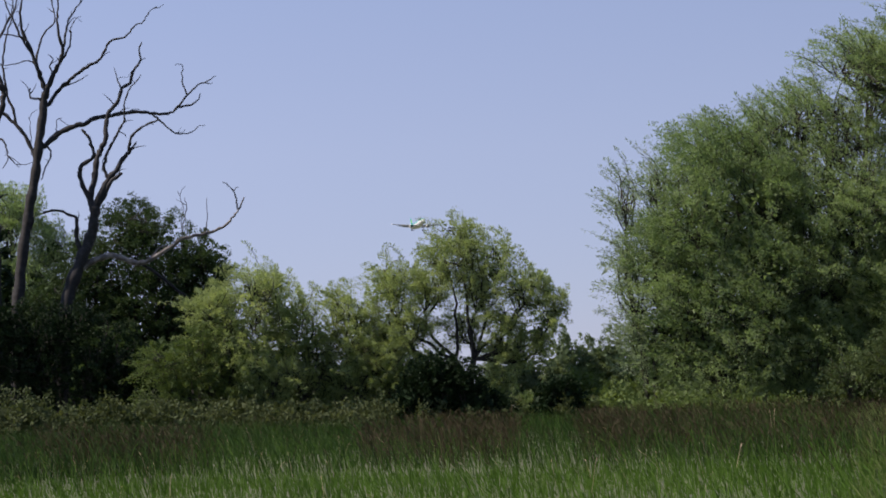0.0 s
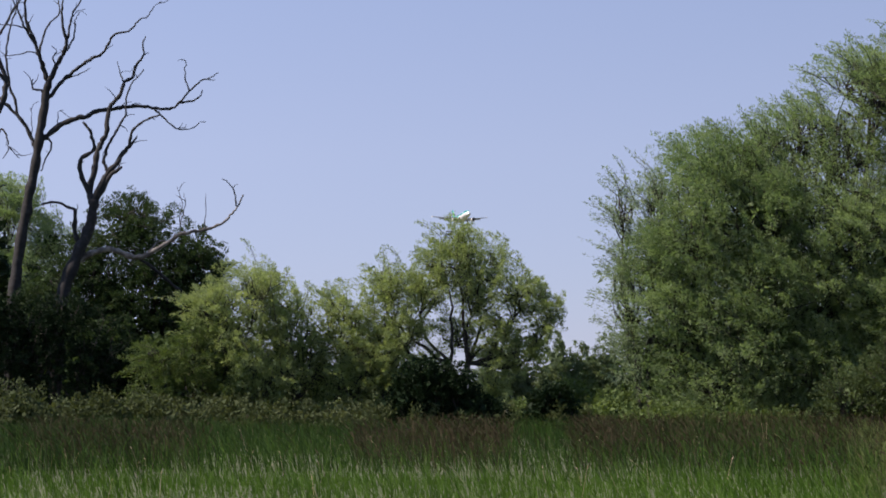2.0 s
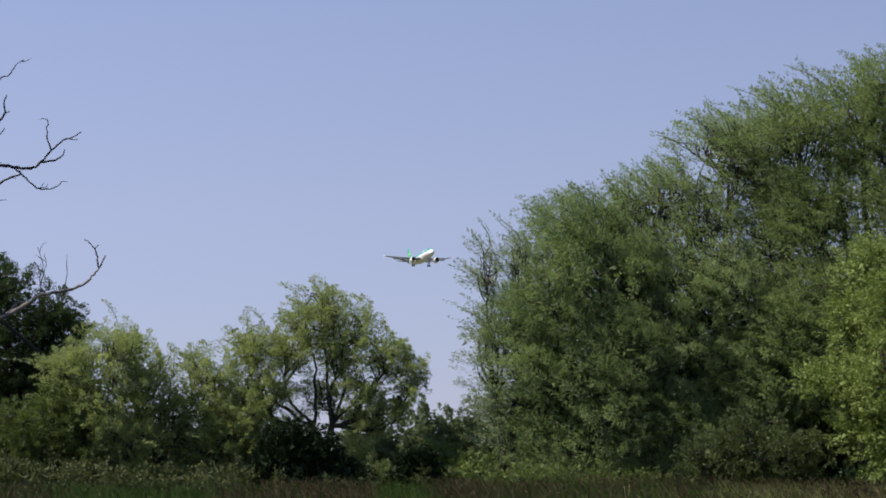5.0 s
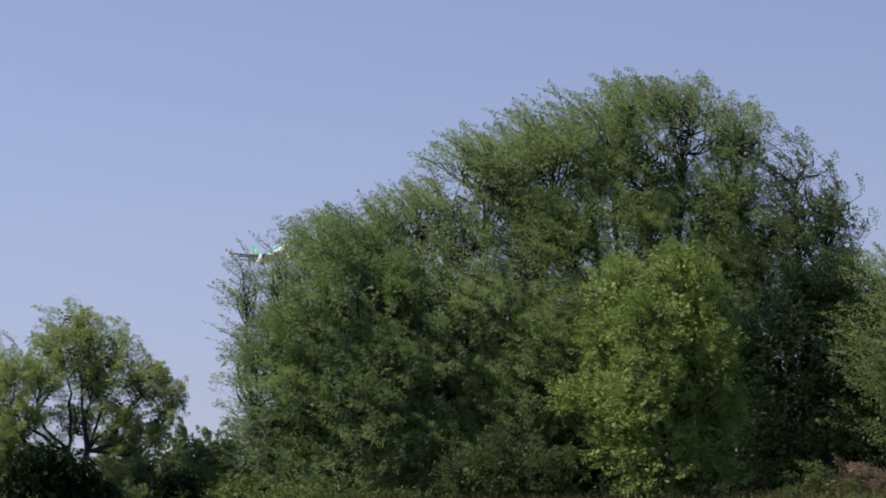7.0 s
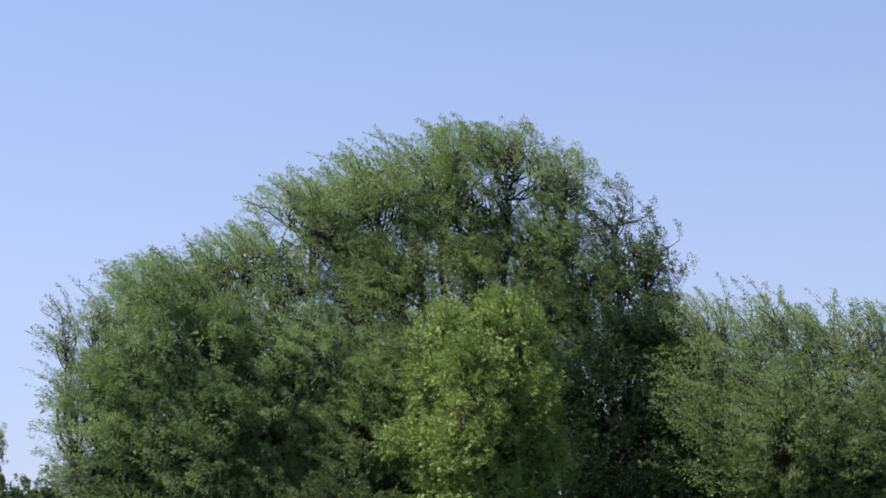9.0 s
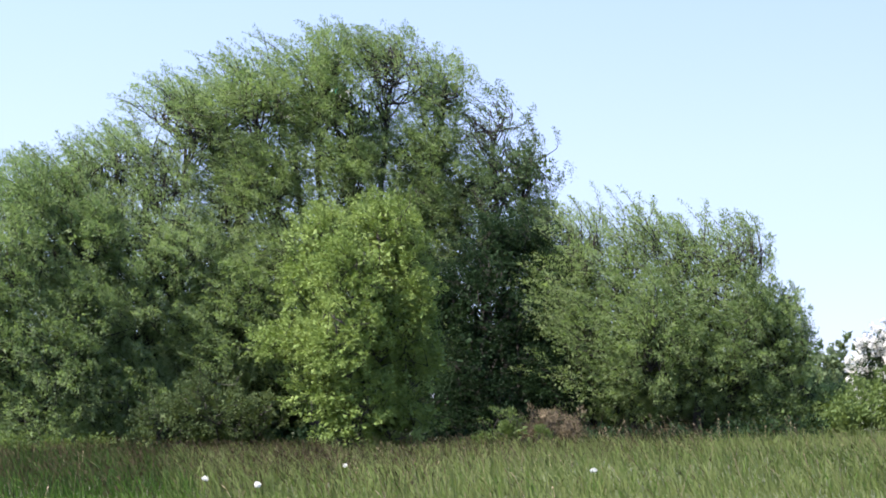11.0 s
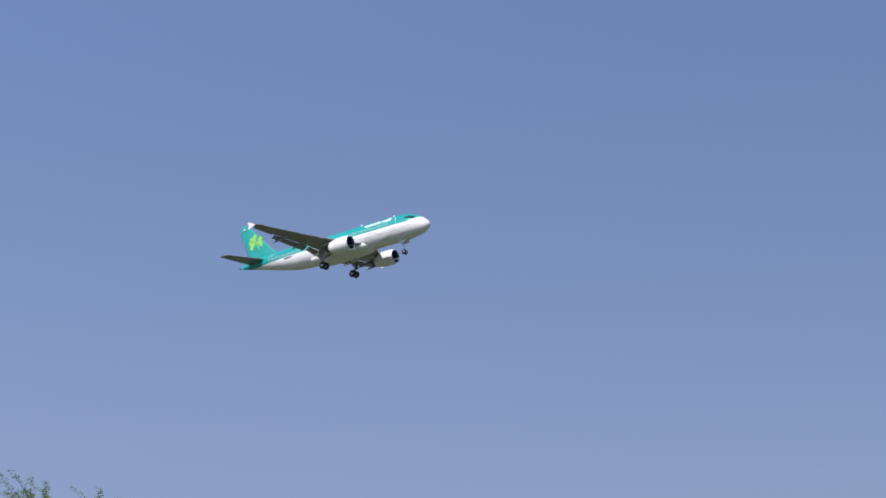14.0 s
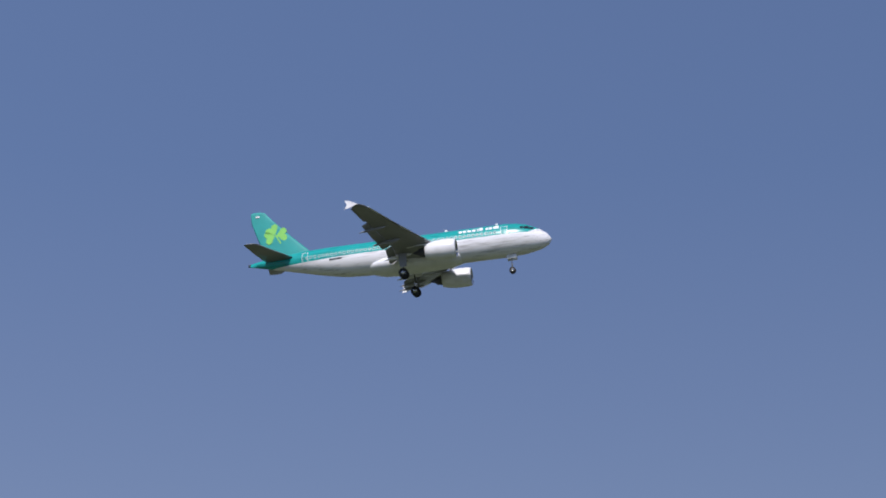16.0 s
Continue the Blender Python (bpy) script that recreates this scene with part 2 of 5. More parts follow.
def shoots_in(lobes, density, rng, spread, upward, plume=7):
    """Where the shoots of a crown start and point: in sprays of several shoots, thickest near the skin of each lobe."""
    starts, ways = [], []
    for u, v, z, ru, rv, rz in lobes:
        r = np.array((ru, rv, rz))
        n = max(1, int(density * rng.uniform(0.6, 1.35) * 12.6 * (ru * rv * rz) ** (2 / 3) / plume + 0.5))
        d = unit(rng.normal(0, 1, (n, 3)))
        depth = 1 - 0.75 * rng.random(n) ** 1.6
        p = np.array((u, v, z)) + d * r * (depth * rng.uniform(0.75, 1.1, n))[:, None]
        w = unit(unit(d / r) * spread + np.array((0, 0, upward)) + WIND * 0.35 + rng.normal(0, 0.25, 3) + rng.normal(0, 0.24, (n, 3)))
        keep = p[:, 2] > 0.15
        p, w = (np.repeat(a[keep], plume, 0) for a in (p, w))
        starts.append(p + rng.normal(0, 0.09, p.shape) * min(1.0, ru * 1.6))
        ways.append(unit(w + rng.normal(0, 0.13, w.shape)))
    return np.vstack(starts), np.vstack(ways)


def core_leaves(lobes, per_m2, leaf, rng):
    """The dense sprays inside a crown, which close it."""
    made = []
    for u, v, z, ru, rv, rz in lobes:
        n = int(per_m2 * 12.6 * (ru * rv * rz) ** (2 / 3))
        p = np.array((u, v, z)) + unit(rng.normal(0, 1, (n, 3))) * (0.62 * rng.random((n, 1)) ** 0.5) * np.array((ru, rv, rz))
        p = p[p[:, 2] > 0.1]
        w = unit(rng.normal(0, 1, p.shape))
        made.append(leaves_on(p, w, np.full(len(p), 0.3), 4, (leaf[0] * 1.9, leaf[1] * 2.8), rng))
    return np.vstack(made) if made else np.zeros((0, 3, 3))


def plume_leaves(starts, ways, lengths, widths, per, size, rng, droop=0.1, flag=0.4):
    """Leaves in slender plumes round curved shoots: corners (n, 3, 3)."""
    n = len(starts)
    f = 0.06 + 0.94 * rng.random((n, per)) ** 0.85
    long = lengths[:, None]
    spot = starts[:, None, :] + ways[:, None, :] * (f * long)[..., None]
    spot[..., 2] -= droop * f * f * long
    spot += WIND * (f * f * long * flag)[..., None]
    out = unit(rng.normal(0, 1, spot.shape))
    spot += out * (widths[:, None] * np.interp(f, (0, 0.3, 0.7, 1), (0.4, 1.0, 0.7, 0.12)) * rng.random((n, per)) ** 0.5)[..., None]
    axis = unit(0.75 * ways[:, None, :] + 0.55 * out + rng.normal(0, 0.32, spot.shape) + WIND * 0.4 + np.array((0, 0, -0.12)))
    face = rng.normal(0, 0.75, spot.shape) + np.array((0, 0, 0.75)) + 0.35 * out
    flat = unit(np.cross(axis, face))
    reach = (size[0] * rng.uniform(0.65, 1.25, (n, per)))[..., None]
    wide = (size[1] * rng.uniform(0.7, 1.2, (n, per)))[..., None]
    base = spot + axis * reach * 0.3
    return np.stack((base + flat * wide * 0.5, spot + axis * reach, base - flat * wide * 0.5), 2).reshape(-1, 3, 3)


def crown_tree(name, az, d, lobes, material, label, category="tree", group="", density=7.0, core=4.2, leaf=(0.12, 0.036), per=76, shoot=(0.55, 1.1), wide=0.2,
               spread=0.75, upward=0.55, stems=((0, 0),), girth=0.22, fork=0.3, tips=0.1, seed=1, droop=0.1, bow=0.75, under=-0.6, clump=0.33, swell=0.0, flowers=None, open_above=99.0):
    """A leafy tree or shrub: stems from the ground, a limb into each lobe of the crown, boughs, and twigs that end in plumes of leaves.
    Lobes: (across, away, height, three radii), metres from the foot."""
    rng = np.random.default_rng(seed)
    x, y = at(az, d)
    lobes = [(u, v, z, ru + swell * 1.15, rv + swell, rz + swell) for u, v, z, ru, rv, rz in lobes]
    root = tagged(new(name), label, category, group)
    root.matrix_world = pose(x, y, 0, 0, 0, az)
    wood, twigs, heads = [], [], []
    tall = max(l[2] + l[5] for l in lobes)
    for su, sv in stems:
        mean_u = np.mean([l[0] for l in lobes]) * 0.4
        top = np.array((su + mean_u * 0.5 + rng.normal(0, 0.1), sv, tall * fork))
        line = bend([(su, sv, -0.1), (su + rng.normal(0, 0.08), sv, tall * fork * 0.5), top], 4, 0.02, rng)
        wood.append((line, np.linspace(girth, girth * 0.72, len(line))))
        heads.append(line)
    starts, ways, lengths, widths = [], [], [], []
    where = np.array([l[:3] for l in lobes], float)
    sizes = np.array([l[3:] for l in lobes], float)
    for number, l in enumerate(lobes):
        c, r = where[number], sizes[number]
        line = min(heads, key=lambda h: abs(h[-1][0] - c[0]))
        s = line[-1] if c[2] > line[-1][2] else line[max(1, int(len(line) * 0.5))]
        foot = c - np.array((0, 0, r[2] * 0.55))
        mid = s * 0.45 + foot * 0.55 + rng.normal(0, 0.15, 3) + np.array((0.12 * (c[0] - s[0]), 0, -0.1 * abs(c[0] - s[0])))
        limb = bend([s, mid, foot, c + rng.normal(0, 0.2, 3) * r], 4, 0.04, rng)
        v, f = tubes([(limb, np.linspace(girth * 0.42, girth * 0.07, len(limb)))], 7)
        link_mesh("limb", v, f, BARK, root, smooth=True)
        airy = c[2] > open_above
        area = 12.6 * (r[0] * r[1] * r[2]) ** (2 / 3)
        for _ in range(max(4, int(3 + area * 0.8))):
            d0 = unit(rng.normal(0, 1, 3) + np.array((0, 0, 0.25)))
            if d0[2] < (under if c[2] > 0.55 * tall else -0.95):
                continue
            reach = rng.uniform(0.84, 1.12)
            node = c + d0 * r * 0.5 * reach
            a = limb[rng.integers(len(limb) // 2, len(limb))]
            bough = bend([a, (a + node) / 2 + rng.normal(0, 0.08, 3) + np.array((d0[0], d0[1], -0.3)) * 0.12 * r, node], 3, 0.02, rng)
            twigs.append((bough, np.linspace(max(0.024, girth * 0.11), 0.016, len(bough))))
            n = max(1, int(density * (0.7 if airy else 1.0) * rng.uniform(0.7, 1.3) * area / max(4, int(3 + area * 0.8)) + 0.5))
            turn = rng.normal(0, 0.16, 3)
            dd = unit(d0 + rng.normal(0, clump, (n, 3)))
            tip = c + dd * r * (reach * (1 - 0.6 * rng.random(n) ** 1.8))[:, None]
            others = np.arange(len(lobes)) != number
            deep = ((((tip[:, None, :] - where[others]) / (sizes[others] * 0.72)) ** 2).sum(-1) < 1).any(1) if len(lobes) > 1 else np.zeros(n, bool)
            keep = (tip[:, 2] > 0.25) & ~(deep & (rng.random(n) < 0.75))
            tip, dd = tip[keep], dd[keep]
            n = len(tip)
            if not n:
                continue
            w = unit(unit(dd / r) * spread + np.array((0, 0, upward)) + WIND * 0.3 + turn + rng.normal(0, 0.17, (n, 3)))
            long = rng.uniform(*shoot, n)
            flagged = (rng.random(n) < tips) & (dd[:, 2] > 0.35)
            long = np.where(flagged, long * 1.45, long)
            tip = tip + w * (flagged * rng.uniform(0.2, 0.6, n))[:, None]
            p = tip - w * long[:, None] * 0.85
            p[:, 2] = np.maximum(p[:, 2], 0.1)
            starts.append(p), ways.append(w), lengths.append(long)
            widths.append(wide * rng.uniform(0.7, 1.25, n) * np.where(flagged, 0.62, 1.0))
            for i in range(n):
                if not flagged[i] and i % (2 if airy else 5):
                    continue
                g = np.array((0.0, 0.4, 0.85))[:, None]
                along = p[i] + w[i] * g * long[i] + WIND * bow * g * g * long[i] - np.array((0, 0, droop * long[i])) * g * g
                k = bough[rng.integers(len(bough) // 2, len(bough))]
                twigs.append((np.vstack(((k, (k + p[i]) / 2 + rng.normal(0, 0.04, 3)), along)), np.array((0.016, 0.014, 0.012, 0.009, 0.004)) * (1.25 if airy else 1.0)))
    for line in wood:
        v, f = tubes([line], 9)
        link_mesh("trunk", v, f, BARK, root, smooth=True)
    v, f = tubes(twigs, 3)
    tagged(link_mesh("twig", v, f, BARK, root, smooth=True), kind="stuff")
    starts, ways, lengths, widths = np.vstack(starts), np.vstack(ways), np.concatenate(lengths), np.concatenate(widths)
    inside = core_leaves([l for l in lobes if l[2] <= open_above], core, leaf, rng)
    blades_mesh("crown", (plume_leaves(starts, ways, lengths, widths, per, leaf, rng, droop, bow), inside), material, root)
    if flowers:
        share, size = flowers
        pick = rng.random(len(starts)) < share
        bloom = plume_leaves(starts[pick] + ways[pick] * 0.1, ways[pick], lengths[pick] * 1.05, widths[pick] * 1.1, 60, size, rng, droop, bow)
        blades_mesh("blossom", (bloom,), BLOSSOM, root, "white may blossom")
    return root


# ---- ground ----
def build_ground():
    rings = [0, 4, 8, 12, 16, 20, 26, 32, 40, 50, 60, 75, 100, 150, 250, 500, 1200, 4500]
    verts, faces, k = [(0, 0, 0)], [], 96
    for r in rings[1:]:
        for i in range(k):
            a = 2 * math.pi * i / k
            z = 0.05 * noise.noise((r * math.cos(a) * 0.12, r * math.sin(a) * 0.12, 0)) if r < 120 else 0
            verts.append((r * math.cos(a), r * math.sin(a), z))
    for i in range(k):
        faces.append((0, 1 + i, 1 + (i + 1) % k))
    for ring in range(len(rings) - 2):
        for i in range(k):
            a, b = 1 + ring * k + i, 1 + ring * k + (i + 1) % k
            faces.append((a, a + k, b + k, b))
    tagged(link_mesh("ground", verts, faces, SOIL, smooth=True), "flat meadow ground under green grass", "ground", kind="structure")


def sward(name, label, material, az0, az1, r0, r1, per_m2, height, width, seed, lean=0.35, head=None, thin=None):
    """Grass: blades of two faces each, bent by the wind; head: a share of them ends in a seed head."""
    rng = np.random.default_rng(seed)
    area = 0.5 * radians(abs(az1 - az0)) * (r1 * r1 - r0 * r0)
    n = int(area * per_m2)
    az = np.radians(rng.uniform(min(az0, az1), max(az0, az1), n))
    r = np.sqrt(rng.uniform(r0 * r0, r1 * r1, n))
    p = np.stack((-r * np.sin(az), r * np.cos(az), np.zeros(n) - 0.03), 1)
    # drifts and tussocks
    drift = 0.5 + 0.5 * np.sin(p[:, 0] * 0.43 + 2 * np.sin(p[:, 1] * 0.31)) * np.sin(p[:, 1] * 0.37 + 1.7 * np.sin(p[:, 0] * 0.23 + seed))
    if thin is not None:
        keep = rng.random(n) < thin + (1 - thin) * drift
        p, drift, r = p[keep], drift[keep], r[keep]
        n = len(p)
    h = height * rng.uniform(0.45, 1.15, n) * (0.75 + 0.5 * drift)
    tilt = rng.normal(0, lean, (n, 2)) + WIND[:2] * 0.5
    side = rng.uniform(0, math.pi, n)
    s = np.stack((np.cos(side), np.sin(side), np.zeros(n)), 1) * (width * rng.uniform(0.6, 1.3, n))[:, None] * 0.5
    mid = p + np.stack((tilt[:, 0] * 0.3 * h, tilt[:, 1] * 0.3 * h, 0.6 * h), 1)
    tip = p + np.stack((tilt[:, 0] * h, tilt[:, 1] * h, h), 1)
    low = np.stack((p - s, p + s, mid + s * 0.8, mid - s * 0.8), 1)
    high = np.stack((mid - s * 0.8, mid + s * 0.8, tip + s * 0.08, tip - s * 0.08), 1)
    if head:
        size, wide = head
        w = unit(s) * wide * 0.5
        a = tip - (tip - mid) * size
        high = np.stack((a, (a + tip) / 2 + w, tip, (a + tip) / 2 - w), 1)
        low = np.stack((p - s, p + s, a + s * 0.6, a - s * 0.6), 1)
    tagged(blades_mesh(name, (low, high), material), label, "grass", kind="stuff")


def build_meadow():
    build_ground()
    sward("grass", "short fresh green meadow grass", GRASS_FRESH, 17, -14, 10, 25, 118, 0.27, 0.012, 1)
    sward("grass", "thin short grass of the near meadow", GRASS_FRESH, 40, -70, 2, 12, 60, 0.22, 0.011, 12)
    sward("grass", "green grass standing taller in the far meadow", GRASS_MID, 17, -14, 23, 54, 26, 0.4, 0.014, 13)
    sward("grass", "dark rushy grass in drifts", GRASS_DARK, 17, -14, 26, 54, 62, 0.52, 0.013, 2, thin=0.12)
    sward("grass", "brown seeding sorrel among rushes", SORREL, 17, -15, 24, 54, 6, 0.55, 0.008, 3, head=(0.45, 0.016), thin=0.05)
    sward("grass", "dark brown sorrel in a broad drift", SORREL, -4.5, -18.5, 27, 53, 62, 0.56, 0.009, 9, head=(0.6, 0.018), thin=0.35)
    sward("grass", "dark brown sorrel in a patch", SORREL, 2.4, -2.6, 27, 46, 60, 0.56, 0.009, 10, head=(0.55, 0.018), thin=0.2)
    sward("grass", "dark brown sorrel in a patch", SORREL, 12.4, 7.2, 28, 44, 46, 0.56, 0.009, 14, head=(0.55, 0.018), thin=0.15)
    sward("grass", "short olive green meadow grass", GRASS_TALL, -13, -50, 12, 27, 80, 0.32, 0.015, 4)
    sward("grass", "tall olive green meadow grass", GRASS_TALL, -13, -50, 24, 56, 36, 0.46, 0.021, 5)
    sward("grass", "brown seeding grass heads", SORREL, -18, -50, 20, 55, 4, 0.5, 0.007, 6, head=(0.4, 0.02), thin=0.05)
    sward("grass", "brown seeding sorrel in a near drift", SORREL, -11, -21.5, 22, 42, 26, 0.52, 0.009, 16, head=(0.5, 0.018), thin=0.12)
    sward("grass", "thin brown drift of seeding sorrel", SORREL, -18, -30, 33, 53, 16, 0.55, 0.008, 15, head=(0.5, 0.02), thin=0.2)
    sward("grass", "pale dry grass stalks", STRAW, 17, -50, 12, 40, 0.4, 0.5, 0.006, 7, head=(0.3, 0.014))
    sward("grass", "green grass stalks standing above the rest", GRASS_FRESH, 17, -50, 12, 30, 4, 0.5, 0.008, 8, head=(0.35, 0.012))


# ---- trees ----
MAPLE = {"shoot": (0.4, 0.8), "wide": 0.2, "upward": 0.25, "per": 84, "bow": 0.3, "tips": 0.04, "density": 7.0, "core": 5.5, "under": -0.95, "clump": 0.45}
BUSHY = {"shoot": (0.3, 0.6), "wide": 0.17, "upward": 0.3, "per": 62, "bow": 0.2, "tips": 0.04, "density": 7.2, "core": 3.5, "under": -0.95, "clump": 0.45}
LEAFY = {"shoot": (0.5, 0.95), "wide": 0.2, "upward": 0.45}
DROOPING = {"shoot": (0.5, 1.0), "wide": 0.16, "upward": 0.4, "droop": 0.35, "bow": 0.3, "tips": 0.08, "density": 6.0, "core": 3.6, "per": 90}
DENSE = {"shoot": (0.2, 0.45), "wide": 0.16, "upward": 0.3, "per": 40, "bow": 0.1, "tips": 0.0, "density": 10.0, "core": 12.0}


def build_trees():
    big = "crack willows in a row"
    crown_tree("willow_tree", -8, 57, ((-0.4, 0, 2.7, 1.3, 1.6, 1.3), (-0.2, 0, 4.6, 1.4, 1.9, 2.0), (-0.1, -0.3, 0.9, 0.9, 1.2, 0.7), (1.2, -0.4, 0.9, 1.9, 1.4, 0.9),
               (0.7, 0, 7.7, 1.4, 1.8, 1.6), (1.5, 0.3, 5.5, 2, 2, 2.2), (1.2, -0.6, 2.6, 2.2, 2, 2.2), (2.0, 0.8, 8.3, 1.6, 1.6, 1.3),
               (0.1, -1.0, 4.0, 1.8, 1.2, 1.8), (0.3, -0.9, 6.2, 1.6, 1.2, 1.5), (2.4, -0.8, 4.2, 1.6, 1.2, 1.6), (2.2, -0.6, 6.7, 1.6, 1.2, 1.4)),
               WILLOW_GREY, "grey-green willow tree leafy down to the grass", group=big, stems=((-0.5, 0), (0.8, 0.2)), open_above=8.2, tips=0.03, swell=0.38, seed=11)
    crown_tree("willow_tree", -6.5, 56.6, ((-0.3, 0, 4.5, 1.0, 1.1, 2.3), (0.5, 0.1, 5.2, 0.9, 1.0, 2.4), (-0.4, 0, 6.7, 0.8, 0.9, 1.5), (0.5, 0, 7.2, 0.9, 1.0, 1.3), (-0.1, 0, 2.3, 0.7, 0.9, 1.0)),
               WILLOW_SILVER, "thin silvery willow at the row's end", group=big, stems=((0, 0), (0.4, 0)), girth=0.1, open_above=5.6, density=3.6, core=0.4, wide=0.15, upward=0.9, seed=19)
    crown_tree("willow_tree", -12.8, 58, ((-1.2, 0.5, 9.0, 1.5, 1.6, 1.3), (-0.2, 0.6, 9.6, 1.2, 1.3, 1.2), (0.1, 0.3, 8.6, 1.2, 1.2, 1.0), (-2.3, 0.8, 7.5, 1.4, 1.5, 1.2), (0.9, 0.5, 10.8, 1.6, 1.6, 1.4), (0, 0.2, 7.3, 2.0, 2, 1.7), (2.4, 0.3, 8.0, 1.4, 1.5, 1.5),
               (-0.8, -0.4, 4.8, 2.2, 2, 2.2), (1.6, -0.2, 5.2, 2, 2, 2.2), (0.6, 0.2, 2.9, 2.4, 1.6, 1.9),
               (0.4, -0.8, 6.4, 1.6, 1.2, 1.5), (-1.5, -0.6, 6.8, 1.5, 1.2, 1.4), (2.2, -0.9, 3.6, 1.5, 1.2, 1.6), (-1.6, -0.9, 3.2, 1.5, 1.2, 1.6), (-2.1, -1.3, 3.9, 1.2, 1.0, 1.4), (-2.3, -1.4, 1.8, 1.2, 1.0, 1.2), (-0.6, -1.4, 2.0, 1.2, 0.9, 1.2)),
               WILLOW_PALE, "tall willow tree with dark limbs showing through", group=big, stems=((-0.3, 0.2), (0.9, 0)), girth=0.28, open_above=6.7, swell=0.38, seed=12)
    crown_tree("willow_tree", -18.5, 58, ((-2.6, 0, 11.4, 1.6, 1.7, 1.5), (-0.6, 0, 12.0, 1.8, 1.8, 1.4), (1.7, 0, 12.1, 1.7, 1.7, 1.4), (3.4, 0.2, 11.4, 1.1, 1.3, 1.2), (-2.2, 0.2, 8.8, 1.7, 2, 1.5),
               (0.4, 0.4, 9.3, 2, 2, 1.5), (2.8, 0.3, 9.4, 1.6, 1.8, 1.5), (0.5, 0, 10.8, 1.6, 1.6, 1.2)) + ((-3.2, 0.2, 5.8, 1.4, 1.4, 1.4), (-1, 0, 6.4, 2.2, 2, 2), (2, 0.2, 6.4, 2.2, 2, 2),
               (-1.8, 0.4, 3.7, 2.2, 1.8, 2.1), (1.8, 0.7, 3.7, 2.4, 1.8, 2.1), (-2.8, -0.9, 4.6, 1.5, 1.2, 1.6), (-3.6, 0.3, 9.7, 1.2, 1.3, 1.4), (-1.4, 0.4, 10.6, 1.2, 1.2, 1.1),
               (0.5, -0.3, 7.9, 1.8, 1.2, 1.2), (2.6, 0, 7.6, 1.6, 1.4, 1.3)),
               WILLOW, "largest willow tree with a broad domed crown", group=big, stems=((-0.6, 0), (0.5, 0.3)), girth=0.34, open_above=12.05, swell=0.38, seed=13)
    crown_tree("willow_tree", -23, 58, ((0.5, 0.3, 10.4, 1.2, 1.5, 1.2), (1.4, 0.4, 8.9, 1.2, 1.5, 1.3), (1.9, 0.4, 7.2, 0.9, 1.3, 1.1), (0.2, 0.3, 8.4, 1.6, 1.8, 1.3),
               (0.4, 0.4, 6.4, 2.0, 1.8, 1.4), (-1.0, 0.3, 7.4, 1.3, 1.4, 1.3)),
               WILLOW_DEEP, "willow tree with an open wind-combed crown", group=big, stems=((0, 0), (0.6, 0.2)), girth=0.28, open_above=9.0, density=4.0, tips=0.2, swell=0.38, seed=14)
    crown_tree("willow_tree", -29, 55, ((-3.3, 0.3, 4.8, 1.0, 1.2, 1.5), (-2.6, 0, 5.7, 1.1, 1.3, 1.4), (-1.2, 0, 5.8, 0.9, 1.3, 1.2), (-0.1, 0, 5.4, 0.9, 1.3, 1.1), (0.8, 0, 5.7, 0.8, 1.2, 1.1), (1.7, 0, 5.5, 0.8, 1.2, 1.1), (2.4, 0, 5.4, 0.5, 1.0, 1.3), (3.3, 0, 3.9, 0.5, 0.8, 0.7), (3.5, 0, 2.8, 0.7, 0.9, 0.8)) + (
               (-2.4, 0, 3, 1.8, 1.8, 2), (-0.2, -0.3, 3, 2, 2, 2.0), (1.9, -0.1, 2.8, 1.6, 1.7, 1.9), (3.0, 0, 3.0, 0.7, 1, 0.9), (3.1, 0.2, 1.3, 1.2, 1.2, 1.1), (4.1, 0.2, 0.8, 0.9, 0.9, 0.8), (-2.5, 0.7, 1.3, 1.5, 1.0, 1.2), (-0.5, 0.7, 1.3, 1.6, 1.0, 1.2), (1.5, 0.6, 1.2, 1.5, 1.0, 1.1),
               (0.6, -0.8, 4.2, 1.3, 1.1, 1.2), (-0.7, -1.6, 3.4, 1.1, 1.0, 1.6), (-1.4, -0.8, 4.6, 1.3, 1.1, 1.3), (2.3, -0.3, 4.1, 0.9, 1.0, 1.0)),
               WILLOW, "smaller willow tree with shoots bent by the wind", group=big, stems=((-1.2, 0), (0.6, 0), (1.6, 0.2)), girth=0.18, open_above=5.3, tips=0.3, swell=0.38, seed=15)
